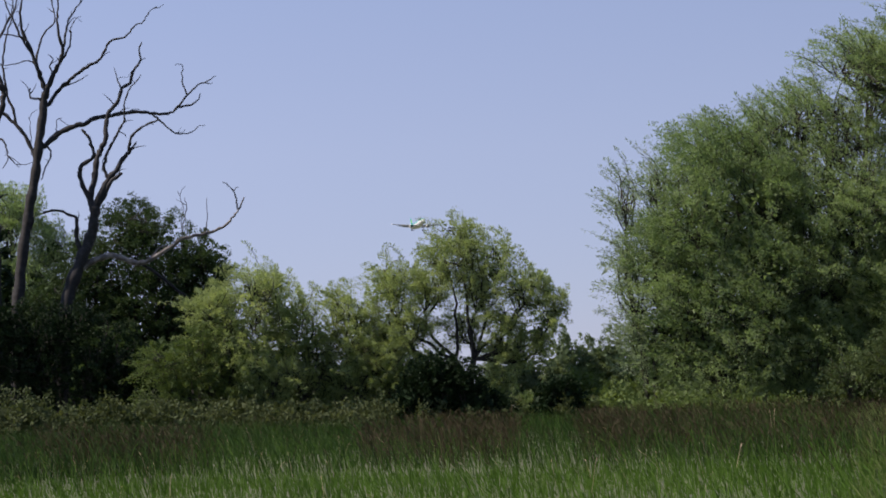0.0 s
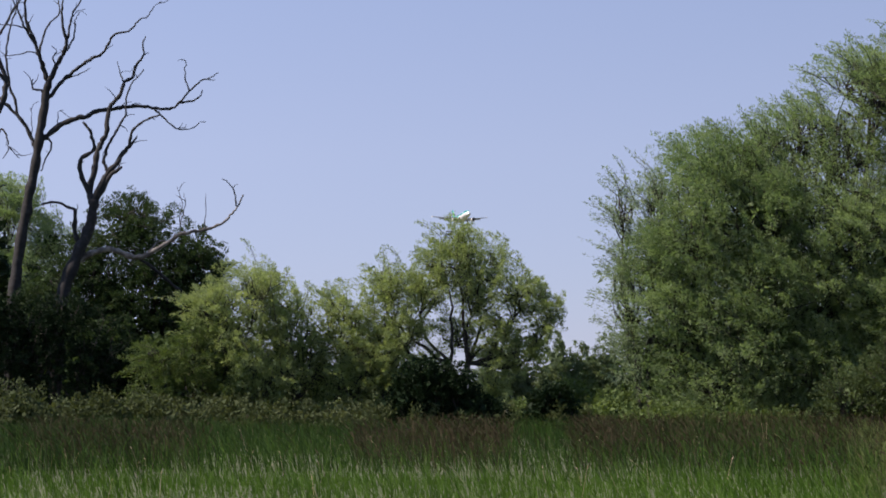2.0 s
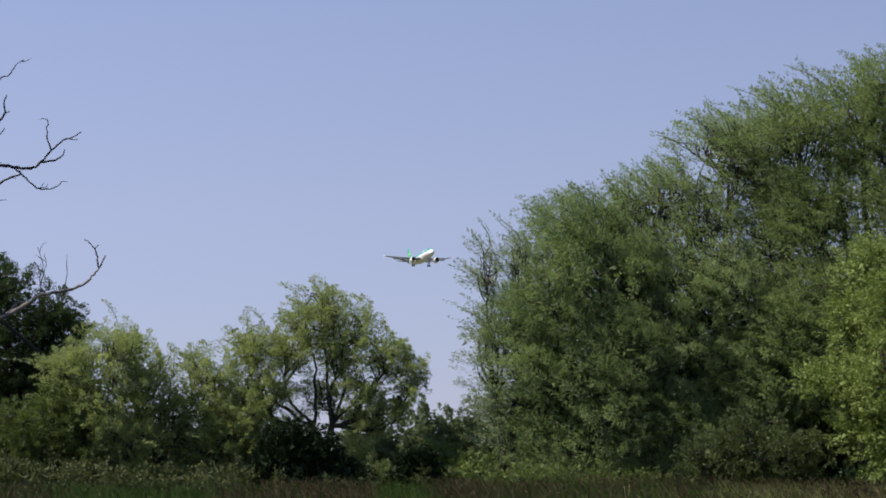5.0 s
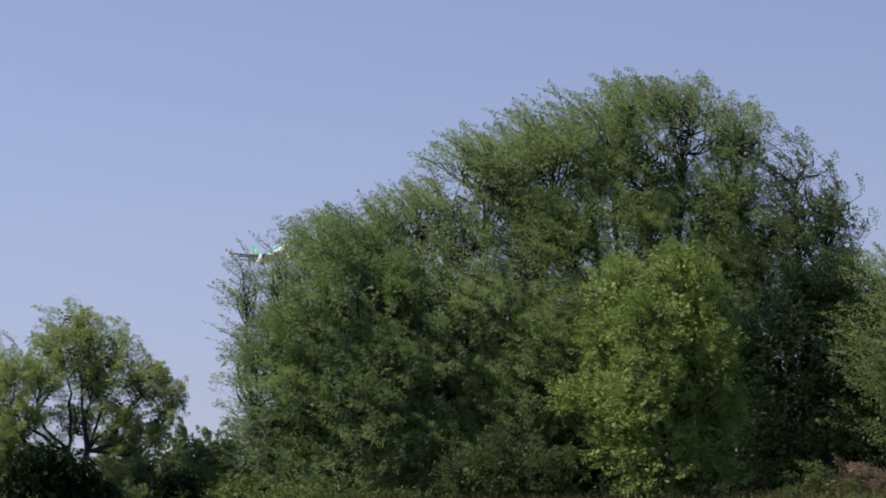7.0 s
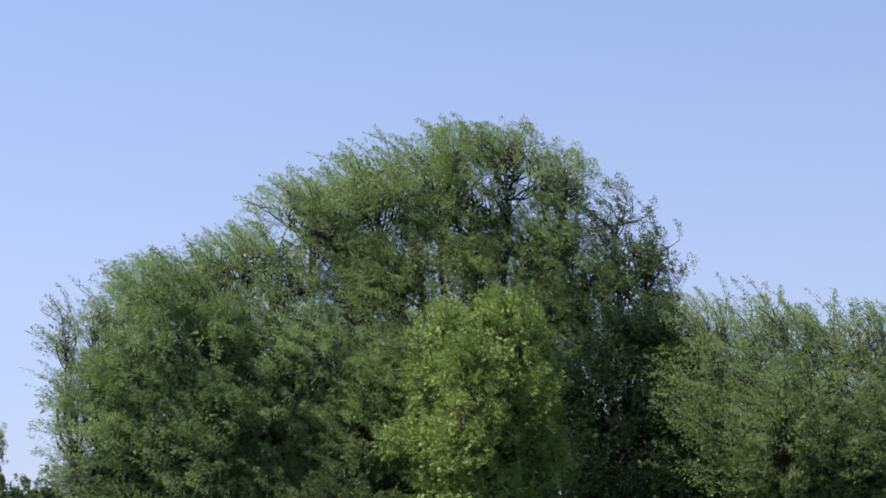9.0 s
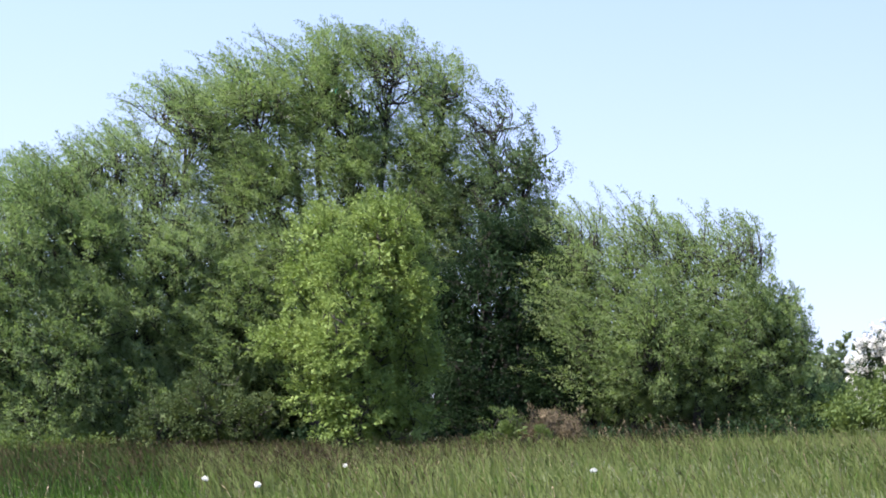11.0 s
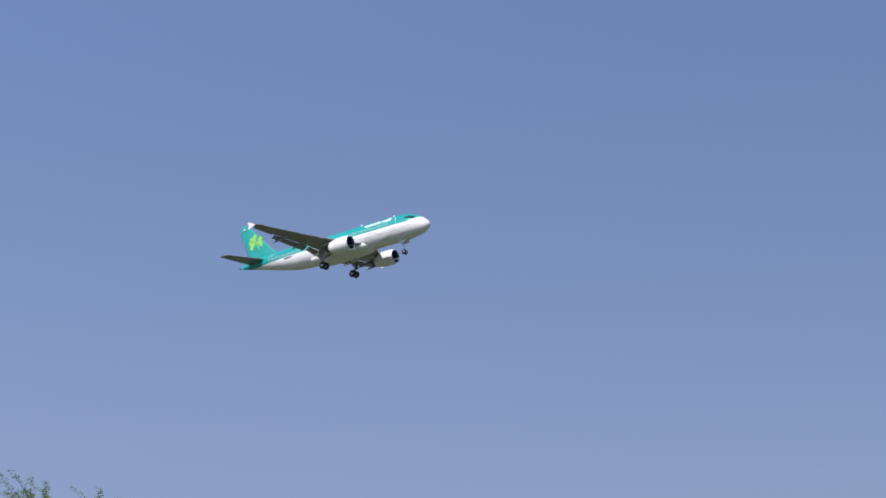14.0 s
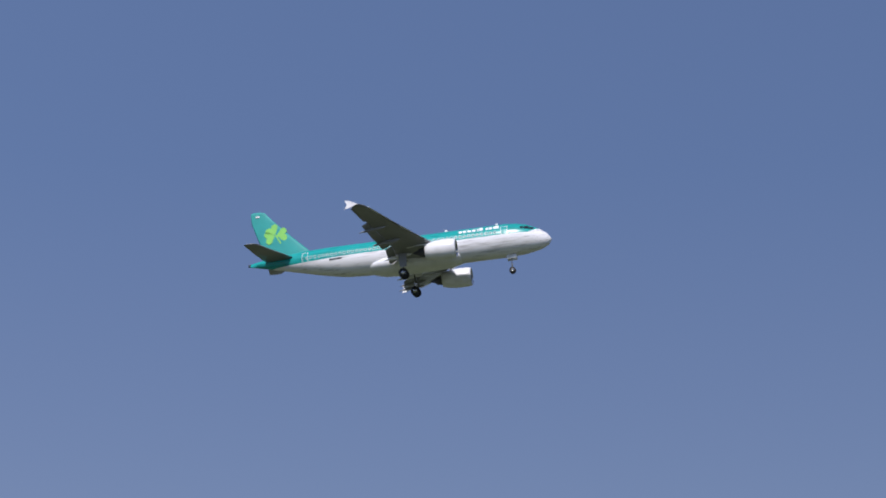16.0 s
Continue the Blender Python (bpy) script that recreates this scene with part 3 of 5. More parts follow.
    crown_tree("maple_tree", -19, 50.5, ((0.8, 0, 6.25, 1.15, 1.2, 1.15), (-0.9, 0, 5.9, 1.0, 1.1, 1.1), (1.55, 0.1, 5.6, 0.75, 1, 1.05), (-1.15, 0, 4.8, 0.85, 1.1, 1.0), (0.4, -0.3, 5.0, 1.4, 1.3, 1.2), (1.6, 0, 4.2, 0.85, 1.1, 1.1),
               (-1.95, 0, 3.25, 0.75, 0.9, 0.65), (-0.8, -0.2, 3.3, 1.2, 1.2, 1.0), (0.7, -0.3, 3.4, 1.4, 1.3, 1.2), (1.6, 0, 2.4, 0.9, 1.1, 1.0), (-1.0, 0, 1.9, 0.9, 1, 0.9), (0.3, -0.2, 1.8, 1.3, 1.2, 1.1), (1.2, 0, 1.0, 1.1, 1, 0.8), (-0.3, 0, 0.8, 1.0, 0.9, 0.7), (-0.1, -1.3, 5.0, 1.1, 1.0, 1.3), (-0.3, -1.6, 3.2, 1.1, 1.0, 1.3), (0.1, -1.1, 1.6, 1.0, 0.8, 1.0)),
               YOUNG, "young maple tree in bright yellow-green leaf", stems=((0, 0),), girth=0.13, leaf=(0.088, 0.046), **MAPLE, swell=0.15, seed=16)
    crown_tree("shrub", -14.3, 52, ((0.2, 0, 1.5, 1.2, 1.2, 1.1), (-1.2, 0, 0.9, 0.9, 1.0, 0.8), (1.4, 0.1, 1.0, 1.1, 1.1, 0.8)),
               SCRUB, "low dull green shrub at the meadow's edge", "shrub", stems=((-0.6, 0), (0.3, 0), (0.9, 0)), girth=0.05, leaf=(0.085, 0.045), **BUSHY, swell=0.15, seed=17)
    # the shadow of maple and willows is put into the alder's dark leaves
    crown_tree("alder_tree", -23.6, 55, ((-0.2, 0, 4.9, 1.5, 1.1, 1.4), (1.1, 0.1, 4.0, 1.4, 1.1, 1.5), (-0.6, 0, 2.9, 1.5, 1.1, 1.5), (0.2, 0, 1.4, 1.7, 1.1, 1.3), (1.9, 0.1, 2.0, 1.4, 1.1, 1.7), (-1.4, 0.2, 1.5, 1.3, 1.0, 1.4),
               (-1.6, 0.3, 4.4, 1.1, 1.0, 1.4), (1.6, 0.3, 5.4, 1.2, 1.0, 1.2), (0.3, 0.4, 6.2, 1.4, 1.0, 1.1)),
               DARK, "alder tree with the willows' shade in its leaf colour", stems=((-0.4, 0), (0.5, 0)), girth=0.1, density=6.0, core=9.0, **LEAFY, swell=0.15, seed=18)
    sallow = "sallow bushes in a row"
    crown_tree("sallow_bush", 7, 56, ((1.3, 0, 4.0, 1.2, 1.3, 1.2), (0.2, 0, 3.6, 1.0, 1.2, 0.9), (0.6, -0.2, 2.6, 1.3, 1.3, 1.4), (1.5, 0, 1.6, 1.2, 1.2, 1.4)),
               SALLOW, "rounded yellow-green sallow bush beside brambles", "bush", sallow, stems=((-0.6, 0), (0.5, 0)), girth=0.09, leaf=(0.115, 0.029), **DROOPING, swell=0.25, seed=21)
    # the sallow's lower left lobe, its shade put into the duller leaf colour
    crown_tree("bush", 7.95, 55.4, ((-0.6, 0, 2.1, 0.9, 1.0, 0.9), (0.5, 0, 2.6, 1.0, 1.0, 0.9), (-0.2, -0.1, 1.2, 1.2, 1.0, 1.0), (1.1, 0, 1.4, 0.9, 1.0, 1.1), (1.4, 0.1, 2.2, 0.7, 0.9, 0.8)),
               NETTLE, "shaded lower lobe of a sallow in darker leaves", "bush", stems=((-0.3, 0), (0.5, 0)), girth=0.07, leaf=(0.1, 0.032), **{**DROOPING, "density": 6.5}, swell=0.15, seed=20)
    crown_tree("sallow_bush", 3.4, 57, ((-1.1, 0, 3.3, 1.2, 1.2, 1.2), (0.5, 0, 3.4, 1.1, 1.2, 1.2), (1.5, 0.1, 2.8, 1.0, 1.1, 1.2), (-0.9, -0.2, 1.9, 1.3, 1.2, 1.5), (0.9, -0.2, 1.8, 1.3, 1.2, 1.5), (0, 0.3, 2.4, 1.2, 1.0, 1.2)),
               SALLOW, "yellow-green sallow bush with feathery shoots", "bush", sallow, stems=((-0.6, 0), (0.5, 0)), girth=0.09, leaf=(0.115, 0.029), **DROOPING, swell=0.25, seed=22)
    crown_tree("sallow_tree", -0.8, 57, ((-2.1, 0, 4.5, 0.9, 1.1, 1.0), (-0.2, 0, 5.1, 1.0, 1.2, 0.9), (0.1, 0, 5.8, 0.9, 1.0, 0.8), (0.8, 0.1, 5.0, 1.1, 1.2, 1.0), (1.9, 0, 4.2, 1.0, 1.2, 0.9), (2.8, 0, 3.5, 0.6, 0.9, 0.7),
               (-1.7, -0.1, 3.3, 1.1, 1.2, 1.1), (-1.1, 0, 4.3, 0.9, 1.0, 0.8), (0.6, 0.1, 4.2, 0.9, 1.0, 0.7), (-2.4, -0.2, 2, 1.2, 1.2, 1.4), (1.3, 0.1, 3.3, 0.8, 1, 0.7), (1.3, 0.2, 1.3, 0.7, 0.8, 0.7), (1.6, 0.2, 2.5, 0.8, 0.8, 0.6), (2.4, 0.1, 2.7, 0.55, 0.7, 0.5), (0.1, 0.5, 3.1, 0.7, 0.6, 0.7), (-1.2, 0.1, 1.3, 1.2, 1.0, 1.1)),
               SALLOW, "sallow tree with several stems and a see-through crown", "tree", stems=((-0.3, 0), (0.3, 0.1)), girth=0.14, leaf=(0.11, 0.028), **DROOPING, swell=0.25, seed=23)
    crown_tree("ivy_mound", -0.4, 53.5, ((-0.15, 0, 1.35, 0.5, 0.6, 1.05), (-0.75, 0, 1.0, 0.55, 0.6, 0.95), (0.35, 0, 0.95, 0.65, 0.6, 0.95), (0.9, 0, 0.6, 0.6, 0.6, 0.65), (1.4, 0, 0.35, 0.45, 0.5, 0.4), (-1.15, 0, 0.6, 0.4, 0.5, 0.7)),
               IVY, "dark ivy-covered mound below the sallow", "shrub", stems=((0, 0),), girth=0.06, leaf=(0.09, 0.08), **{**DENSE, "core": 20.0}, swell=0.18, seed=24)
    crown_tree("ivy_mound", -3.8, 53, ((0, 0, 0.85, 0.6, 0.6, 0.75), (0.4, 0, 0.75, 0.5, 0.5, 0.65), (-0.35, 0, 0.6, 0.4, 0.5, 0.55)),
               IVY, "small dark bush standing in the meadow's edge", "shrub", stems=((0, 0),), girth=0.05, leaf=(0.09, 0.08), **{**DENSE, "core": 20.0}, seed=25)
    crown_tree("hawthorn_tree", 9, 62, ((-0.2, 0, 6.5, 1.6, 1.6, 1.4), (1.5, 0, 5.5, 1.3, 1.4, 1.3), (-1.7, 0.1, 5.5, 1.4, 1.4, 1.3), (-3.0, 0.2, 4.4, 1.4, 1.4, 1.6), (0.3, 0, 3.6, 2, 1.8, 1.8), (-2, 0, 3, 2, 1.8, 2), (2, 0, 3.2, 1.4, 1.4, 1.7), (2.3, -0.2, 5.0, 0.6, 0.9, 0.8), (0.2, -0.6, 5.0, 1.4, 1.0, 1.0)),
               THORN, "dark green hawthorn tree behind a dead tree", "tree", stems=((-0.5, 0), (0.6, 0)), girth=0.16, leaf=(0.085, 0.052), **{**BUSHY, "density": 7.8, "core": 8.0, "droop": 0.3, "bow": 0.45, "upward": 0.12}, swell=0.15, seed=26)
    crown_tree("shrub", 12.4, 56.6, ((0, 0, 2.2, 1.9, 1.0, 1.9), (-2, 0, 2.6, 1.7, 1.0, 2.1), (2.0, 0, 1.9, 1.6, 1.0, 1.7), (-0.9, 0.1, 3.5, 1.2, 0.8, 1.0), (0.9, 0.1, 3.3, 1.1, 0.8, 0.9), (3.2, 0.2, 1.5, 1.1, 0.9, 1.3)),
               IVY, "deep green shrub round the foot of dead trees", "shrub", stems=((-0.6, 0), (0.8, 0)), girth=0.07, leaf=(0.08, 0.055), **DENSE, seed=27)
    crown_tree("willow_tree", 13.2, 72, ((0, 0, 8, 1.6, 1.6, 1.7), (1.4, 0, 6.8, 1.3, 1.5, 1.5), (-1.5, 0, 7, 1.6, 1.6, 1.6), (0, 0, 5, 2.2, 2, 2.2), (0.6, 0, 2.5, 2.4, 2, 2.4)),
               WILLOW_PALE, "light green tree standing behind dead trees", "tree", stems=((0, 0),), girth=0.2, leaf=(0.14, 0.05), open_above=5.0, seed=28)
    # right of the willows
    crown_tree("hawthorn_tree", -35.6, 66, ((0, 0, 2.5, 1.05, 1.0, 1.0), (-0.75, 0, 2.0, 0.75, 0.8, 0.8), (0.75, 0, 2.2, 0.75, 0.8, 0.9), (-0.35, 0, 3.0, 0.75, 0.8, 0.7), (0.4, 0, 3.15, 0.75, 0.8, 0.75), (0, -0.3, 1.3, 1.2, 0.9, 0.9)),
               THORN, "hawthorn tree covered in white blossom", "tree", "flowering hawthorns", girth=0.1, leaf=(0.07, 0.045), **{**BUSHY, "density": 9.0, "core": 8.0, "shoot": (0.25, 0.5), "per": 44}, swell=0.1, seed=31, flowers=(0.46, (0.085, 0.07)))
    crown_tree("hawthorn_tree", -41, 64, ((0, 0, 2.2, 1.2, 1.1, 1.1), (-1.2, 0, 1.6, 0.9, 1, 1.0), (-1.7, 0, 1.0, 0.6, 0.8, 0.8), (1.2, 0, 2.2, 1.0, 1, 1.1), (0.3, 0, 1.0, 1.7, 1.2, 1.0)),
               SCRUB, "broad hawthorn bush with a few white flowers", "bush", "flowering hawthorns", girth=0.09, leaf=(0.075, 0.048), **{**BUSHY, "core": 8.0}, swell=0.1, seed=32, flowers=(0.26, (0.08, 0.07)))
    crown_tree("willow_tree", -38.55, 70, ((0, 0, 1.6, 0.4, 0.5, 0.85), (-0.4, 0, 1.3, 0.35, 0.5, 0.7), (0.35, 0.1, 1.1, 0.35, 0.5, 0.7)),
               WILLOW_SILVER, "small silvery willow beyond the hedge", "tree", girth=0.05, **LEAFY, seed=35)
    crown_tree("poplar_tree", -43.9, 70, ((-0.1, 0, 3.5, 1.0, 0.9, 1.5), (0.45, 0, 2.2, 1.1, 1, 1.4), (-0.65, 0, 2.0, 1.05, 1, 1.5), (0.5, 0.1, 3.4, 0.7, 0.8, 1.1)),
               WILLOW_GREY, "slender pale green tree beyond the hedge", "tree", girth=0.08, **LEAFY, seed=33)
    crown_tree("bush", -37.8, 62, ((0, 0, 1.3, 0.8, 0.8, 0.95), (-0.6, 0.1, 1.0, 0.65, 0.7, 0.8), (0.55, 0.1, 0.95, 0.6, 0.7, 0.75)), DARK, "rounded dark green bush in the hedge", "bush",
               girth=0.05, **DENSE, seed=34, leaf=(0.1, 0.06))


def bank(name, label, material, az0, az1, d0, d1, heights, seed, leaf=(0.1, 0.07), density=14.0, depth=1.2):
    """A low bank of scrub from az0 to az1, its height running through the given values."""
    rng = np.random.default_rng(seed)
    n = max(3, int(abs(az1 - az0) * radians(1) * (d0 + d1) / 2 / 0.8))
    lobes = []
    for i in range(n):
        k = i / (n - 1)
        h = float(np.interp(k, np.linspace(0, 1, len(heights)), heights)) * rng.uniform(0.7, 1.15)
        x, y = at(az0 + (az1 - az0) * k, d0 + (d1 - d0) * k)
        lobes.append((x + rng.normal(0, 0.2), y + rng.normal(0, 0.4), h * 0.42, rng.uniform(0.6, 1.2), depth * rng.uniform(0.7, 1.1), h * 0.55))
    starts, ways = shoots_in(clumps_of(lobes, rng), density * 0.75, rng, 0.7, 0.5, 3)
    lengths = rng.uniform(0.15, 0.45, len(starts))
    inside = core_leaves(lobes, density * 0.4, leaf, rng)
    tagged(blades_mesh(name, (leaves_on(starts, ways, lengths, 10, leaf, rng), inside), material), label, "scrub", kind="stuff")


def build_banks():
    bank("bramble_bank", "grey-green bramble bank along the meadow", BRAMBLE, 16, 5.5, 51.5, 53, (1.25, 1.35, 1.2, 0.9), 41)
    bank("bramble_bank", "low bramble edge under sallow bushes", BRAMBLE, 5.5, -4, 53, 54, (0.9, 0.8, 0.75), 42)
    bank("foot_bank", "green weeds at the foot of willows", NETTLE, -3.5, -16, 54.5, 53, (0.9, 0.7, 0.6), 43)
    # dark skirt added to deepen the shade under the willows
    bank("foot_bank", "dark leafy skirt for the shade at the willows' foot", DARK, -16, -33, 53.5, 53, (0.5, 0.45, 0.5, 0.6), 44)
    bank("bramble_bank", "bright green bramble hedge", NETTLE, -32, -47, 55, 57, (1.6, 1.9, 2.25, 1.05, 0.95, 1.05, 1.0, 1.0), 45, leaf=(0.1, 0.07), density=15.0, depth=1.6)
    # dark sheets added behind the crowns, closing gaps with painted shade
    bank("shade_backing", "dark leaf sheet for the shade beneath willows", UNDER, -7.0, -33, 61.5, 57.5, (2.4, 3.8, 5.4, 6.2, 6.0, 5.2, 4.4, 2.0), 49, leaf=(0.3, 0.22), density=5.6)
    bank("shade_backing", "dark leaf sheet for the shade beneath sallow bushes", UNDER, 11, 0.5, 60, 60, (3.2, 3.6, 3.2, 2.4), 50, leaf=(0.22, 0.16), density=7.0)
    # added near-black sheet: the deep shade behind the hawthorn and dead trees
    bank("shade_backing", "near-black leaf sheet for the shade behind dead trees", IVY, 16.5, 7.2, 66, 64.5, (5.2, 6.2, 6.6, 5.4), 51, leaf=(0.28, 0.2), density=5.8)
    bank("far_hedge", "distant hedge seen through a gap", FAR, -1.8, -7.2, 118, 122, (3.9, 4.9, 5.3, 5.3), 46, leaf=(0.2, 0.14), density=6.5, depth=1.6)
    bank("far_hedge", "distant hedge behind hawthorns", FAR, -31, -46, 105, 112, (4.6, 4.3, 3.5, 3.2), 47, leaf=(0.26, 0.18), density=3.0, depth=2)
    bank("green_gap", "sunlit green scrub in a gap between trees", NETTLE, -3.2, -6.8, 58.5, 56.5, (1.2, 1.6, 1.85, 1.7), 48, leaf=(0.09, 0.06), density=20.0)


# ---- dead trees ----
def dead_tree(az, d, label, seed):
    """A bare tree's foot; its limbs are added by bare_limb."""
    x, y = at(az, d)
    root = tagged(new("dead_tree"), label, "tree", "dead trees")
    root.matrix_world = pose(x, y, 0, 0, 0, az)
    return root, np.random.default_rng(seed), []


def bare_limb(tree, name, r0, r1, twig, line, wood=DEADWOOD, label=""):
    """A limb along (across, height), grown from the nearest limb before it, with crooked twigs."""
    root, rng, grown = tree
    start = (line[0][0], 0.0, line[0][1])
    if grown:
        start = min(grown, key=lambda g: (g[0] - line[0][0]) ** 2 + (g[2] - line[0][1]) ** 2)
    away, drift, points = start[1], rng.normal(0, 0.12) if grown else 0.0, [tuple(start)]
    for (u0, z0), (u, z) in zip(line, line[1:]):
        away += (drift + rng.normal(0, 0.12)) * math.hypot(u - u0, z - z0) if grown else rng.normal(0, 0.04)
        points.append((u, away, z))
    p = bend(points, 4, 0.012, rng)
    grown.extend(p)
    knots = 1 + 0.12 * np.sin(np.arange(len(p)) * 1.9 + rng.uniform(0, 6)) + rng.normal(0, 0.05, len(p))
    paths = [(p, np.linspace(r0, r1, len(p)) * knots)]
    for _ in range(twig):
        i = rng.integers(len(p) // 4, len(p) - 1)
        w = unit(unit(p[i + 1] - p[i]) * 0.7 + rng.normal(0, 0.6, 3) + np.array((0, 0, 0.3)))
        size = rng.uniform(0.2, 0.65)
        kink = unit(w + rng.normal(0, 0.5, 3))
        paths.append((bend([p[i], p[i] + w * size * 0.5, p[i] + w * size * 0.5 + kink * size * 0.5], 2), np.linspace(min(0.022, r1 + 0.004), 0.006, 5)))
    v, f = tubes(paths, 8 if r0 > 0.08 else 6)
    link_mesh(name, v, f, wood, root, label, smooth=True)


def build_dead_trees():
    tree = dead_tree(12.9, 59, "tall slender dead tree with bare branches", 52)
    bare_limb(tree, "trunk", 0.2, 0.12, 0, ((-0.19, -0.1), (-0.14, 3.42), (-0.03, 4.86), (0.15, 6.31), (0.33, 7.41), (0.49, 8.32), (0.62, 9.24), (0.75, 10.16), (0.82, 10.81), (0.9, 11.12)))
    bare_limb(tree, "limb", 0.09, 0.02, 4, ((0.88, 11.05), (0.75, 11.44), (0.58, 11.9), (0.41, 12.39), (0.19, 12.93), (0.1, 13.45), (0.15, 14.09), (0.23, 14.75)))
    bare_limb(tree, "limb", 0.05, 0.015, 3, ((0.46, 12.25), (0.23, 12.62), (0.08, 12.84), (-0.03, 13.1), (-0.18, 13.47), (-0.36, 13.89), (-0.44, 14.44)))
    bare_limb(tree, "limb", 0.025, 0.01, 2, ((0.1, 12.8), (-0.34, 12.87), (-0.78, 12.92), (-0.92, 13.11)))
    bare_limb(tree, "limb", 0.09, 0.02, 4, ((0.9, 11.05), (1.07, 11.5), (1.2, 11.78), (1.36, 12.11), (1.41, 12.43), (1.3, 12.85), (1.26, 13.32), (1.3, 13.91), (1.24, 14.61)))
    bare_limb(tree, "limb", 0.045, 0.015, 3, ((1.39, 12.28), (1.48, 12.68), (1.52, 12.99), (1.62, 13.33), (1.82, 13.71), (2.0, 14.0), (2.07, 14.47)))
    bare_limb(tree, "limb", 0.04, 0.012, 2, ((1.35, 12.06), (1.52, 12.25), (1.65, 12.55), (1.68, 12.87), (1.67, 13.05), (1.76, 13.25)))
    bare_limb(tree, "limb", 0.04, 0.015, 2, ((0.58, 11.92), (0.63, 12.37), (0.76, 12.83), (0.99, 13.16), (1.19, 13.41), (1.15, 13.87), (1.02, 14.42)))
    bare_limb(tree, "limb", 0.025, 0.01, 1, ((0.56, 11.92), (0.28, 12.04), (-0.15, 11.94), (-0.59, 11.89)))
    bare_limb(tree, "limb", 0.07, 0.012, 3, ((0.8, 10.44), (1.03, 10.75), (1.29, 11.14), (1.56, 11.38), (1.91, 11.68), (2.27, 11.94), (2.49, 12.03), (2.75, 12.42), (2.96, 12.74), (3.39, 12.86), (3.7, 13.2), (4.01, 13.37), (4.19, 13.68), (4.45, 13.91)))
    bare_limb(tree, "limb", 0.03, 0.01, 1, ((1.34, 11.18), (1.78, 11.39), (2.21, 11.65)))
    bare_limb(tree, "stub", 0.045, 0.02, 2, ((0.81, 10.71), (0.65, 10.85), (0.4, 10.86), (0.36, 11.06), (0.38, 11.2)))
    bare_limb(tree, "stub", 0.03, 0.01, 1, ((1.1, 11.57), (1.01, 11.92), (1.11, 12.12), (0.95, 12.26)))
    bare_limb(tree, "limb", 0.1, 0.015, 4, ((0.66, 9.24), (0.81, 9.32), (1.23, 9.68), (1.75, 9.93), (2.11, 10.02), (2.38, 10.2), (2.83, 10.27), (3.28, 10.38), (3.83, 10.41), (4.19, 10.39), (4.74, 10.37), (5.07, 10.59), (5.4, 10.99), (5.74, 11.31), (6.02, 11.43), (6.32, 11.61)))
    bare_limb(tree, "limb", 0.04, 0.015, 1, ((5.04, 10.55), (5.44, 10.66), (5.73, 10.8), (5.81, 11.04)))
    bare_limb(tree, "limb", 0.035, 0.01, 2, ((4.19, 10.39), (4.44, 10.16), (4.75, 9.88), (5.01, 9.68), (5.45, 9.72), (5.67, 9.9), (5.91, 9.96)))
    bare_limb(tree, "limb", 0.028, 0.01, 1, ((5.4, 10.99), (5.24, 11.44), (5.26, 11.91), (5.15, 11.98)))
    bare_limb(tree, "limb", 0.075, 0.03, 2, ((0.56, 8.84), (0.46, 9.09), (0.25, 9.55), (-0.03, 9.98), (-0.26, 10.22), (-0.51, 10.48), (-0.93, 10.87), (-1.29, 11.18), (-1.73, 11.38)))
    bare_limb(tree, "limb", 0.05, 0.015, 4, ((-0.08, 10.06), (-0.16, 10.53), (-0.31, 10.89), (-0.4, 11.4), (-0.47, 11.95), (-0.42, 12.51), (-0.35, 12.96), (-0.21, 13.39), (-0.11, 13.84), (-0.2, 14.45)))
    bare_limb(tree, "stub", 0.035, 0.02, 1, ((0.67, 9.51), (0.98, 9.22), (0.97, 8.92), (0.82, 8.61), (0.69, 8.23)))
    bare_limb(tree, "limb", 0.018, 0.008, 1, ((0.39, 9.27), (0.38, 9.87), (0.32, 10.29)))
    bare_limb(tree, "limb", 0.02, 0.008, 1, ((1.24, 9.7), (1.18, 9.9), (1.22, 10.17), (1.37, 10.22)))
    tree = dead_tree(13.9, 58, "upright dead tree with a forked bare top", 53)
    bare_limb(tree, "trunk", 0.22, 0.16, 0, ((0.18, -0.1), (0.22, 3.38), (0.22, 4.79), (0.23, 6.21), (0.18, 7.45), (0.22, 8.53), (0.18, 9.33), (0.17, 9.8)))
    bare_limb(tree, "limb", 0.12, 0.03, 3, ((0.17, 9.74), (-0.05, 10.3), (-0.29, 10.69), (-0.6, 11.27), (-0.74, 12.06), (-0.97, 12.96)))
    bare_limb(tree, "limb", 0.11, 0.02, 5, ((0.17, 9.7), (0.48, 10.23), (0.57, 10.69), (0.53, 11.05), (0.34, 11.58), (0.23, 12.02), (0.12, 12.47), (-0.03, 12.97), (-0.17, 13.5), (-0.15, 14.26)))
    bare_limb(tree, "limb", 0.05, 0.015, 2, ((0.53, 10.9), (0.26, 11.3), (0.04, 11.48), (-0.24, 11.59), (-0.61, 11.72)))
    bare_limb(tree, "limb", 0.05, 0.015, 3, ((0.18, 12.18), (0.42, 12.58), (0.67, 13.04), (0.84, 13.37), (0.97, 13.69), (1.03, 14.24)))
    bare_limb(tree, "limb", 0.035, 0.012, 2, ((0.25, 11.94), (0.02, 12.06), (-0.25, 12.13), (-0.57, 12.44)))
    bare_limb(tree, "limb", 0.035, 0.012, 2, ((0.19, 12.15), (0.1, 11.83), (0.17, 11.39), (0.13, 10.94), (0.19, 10.68)))
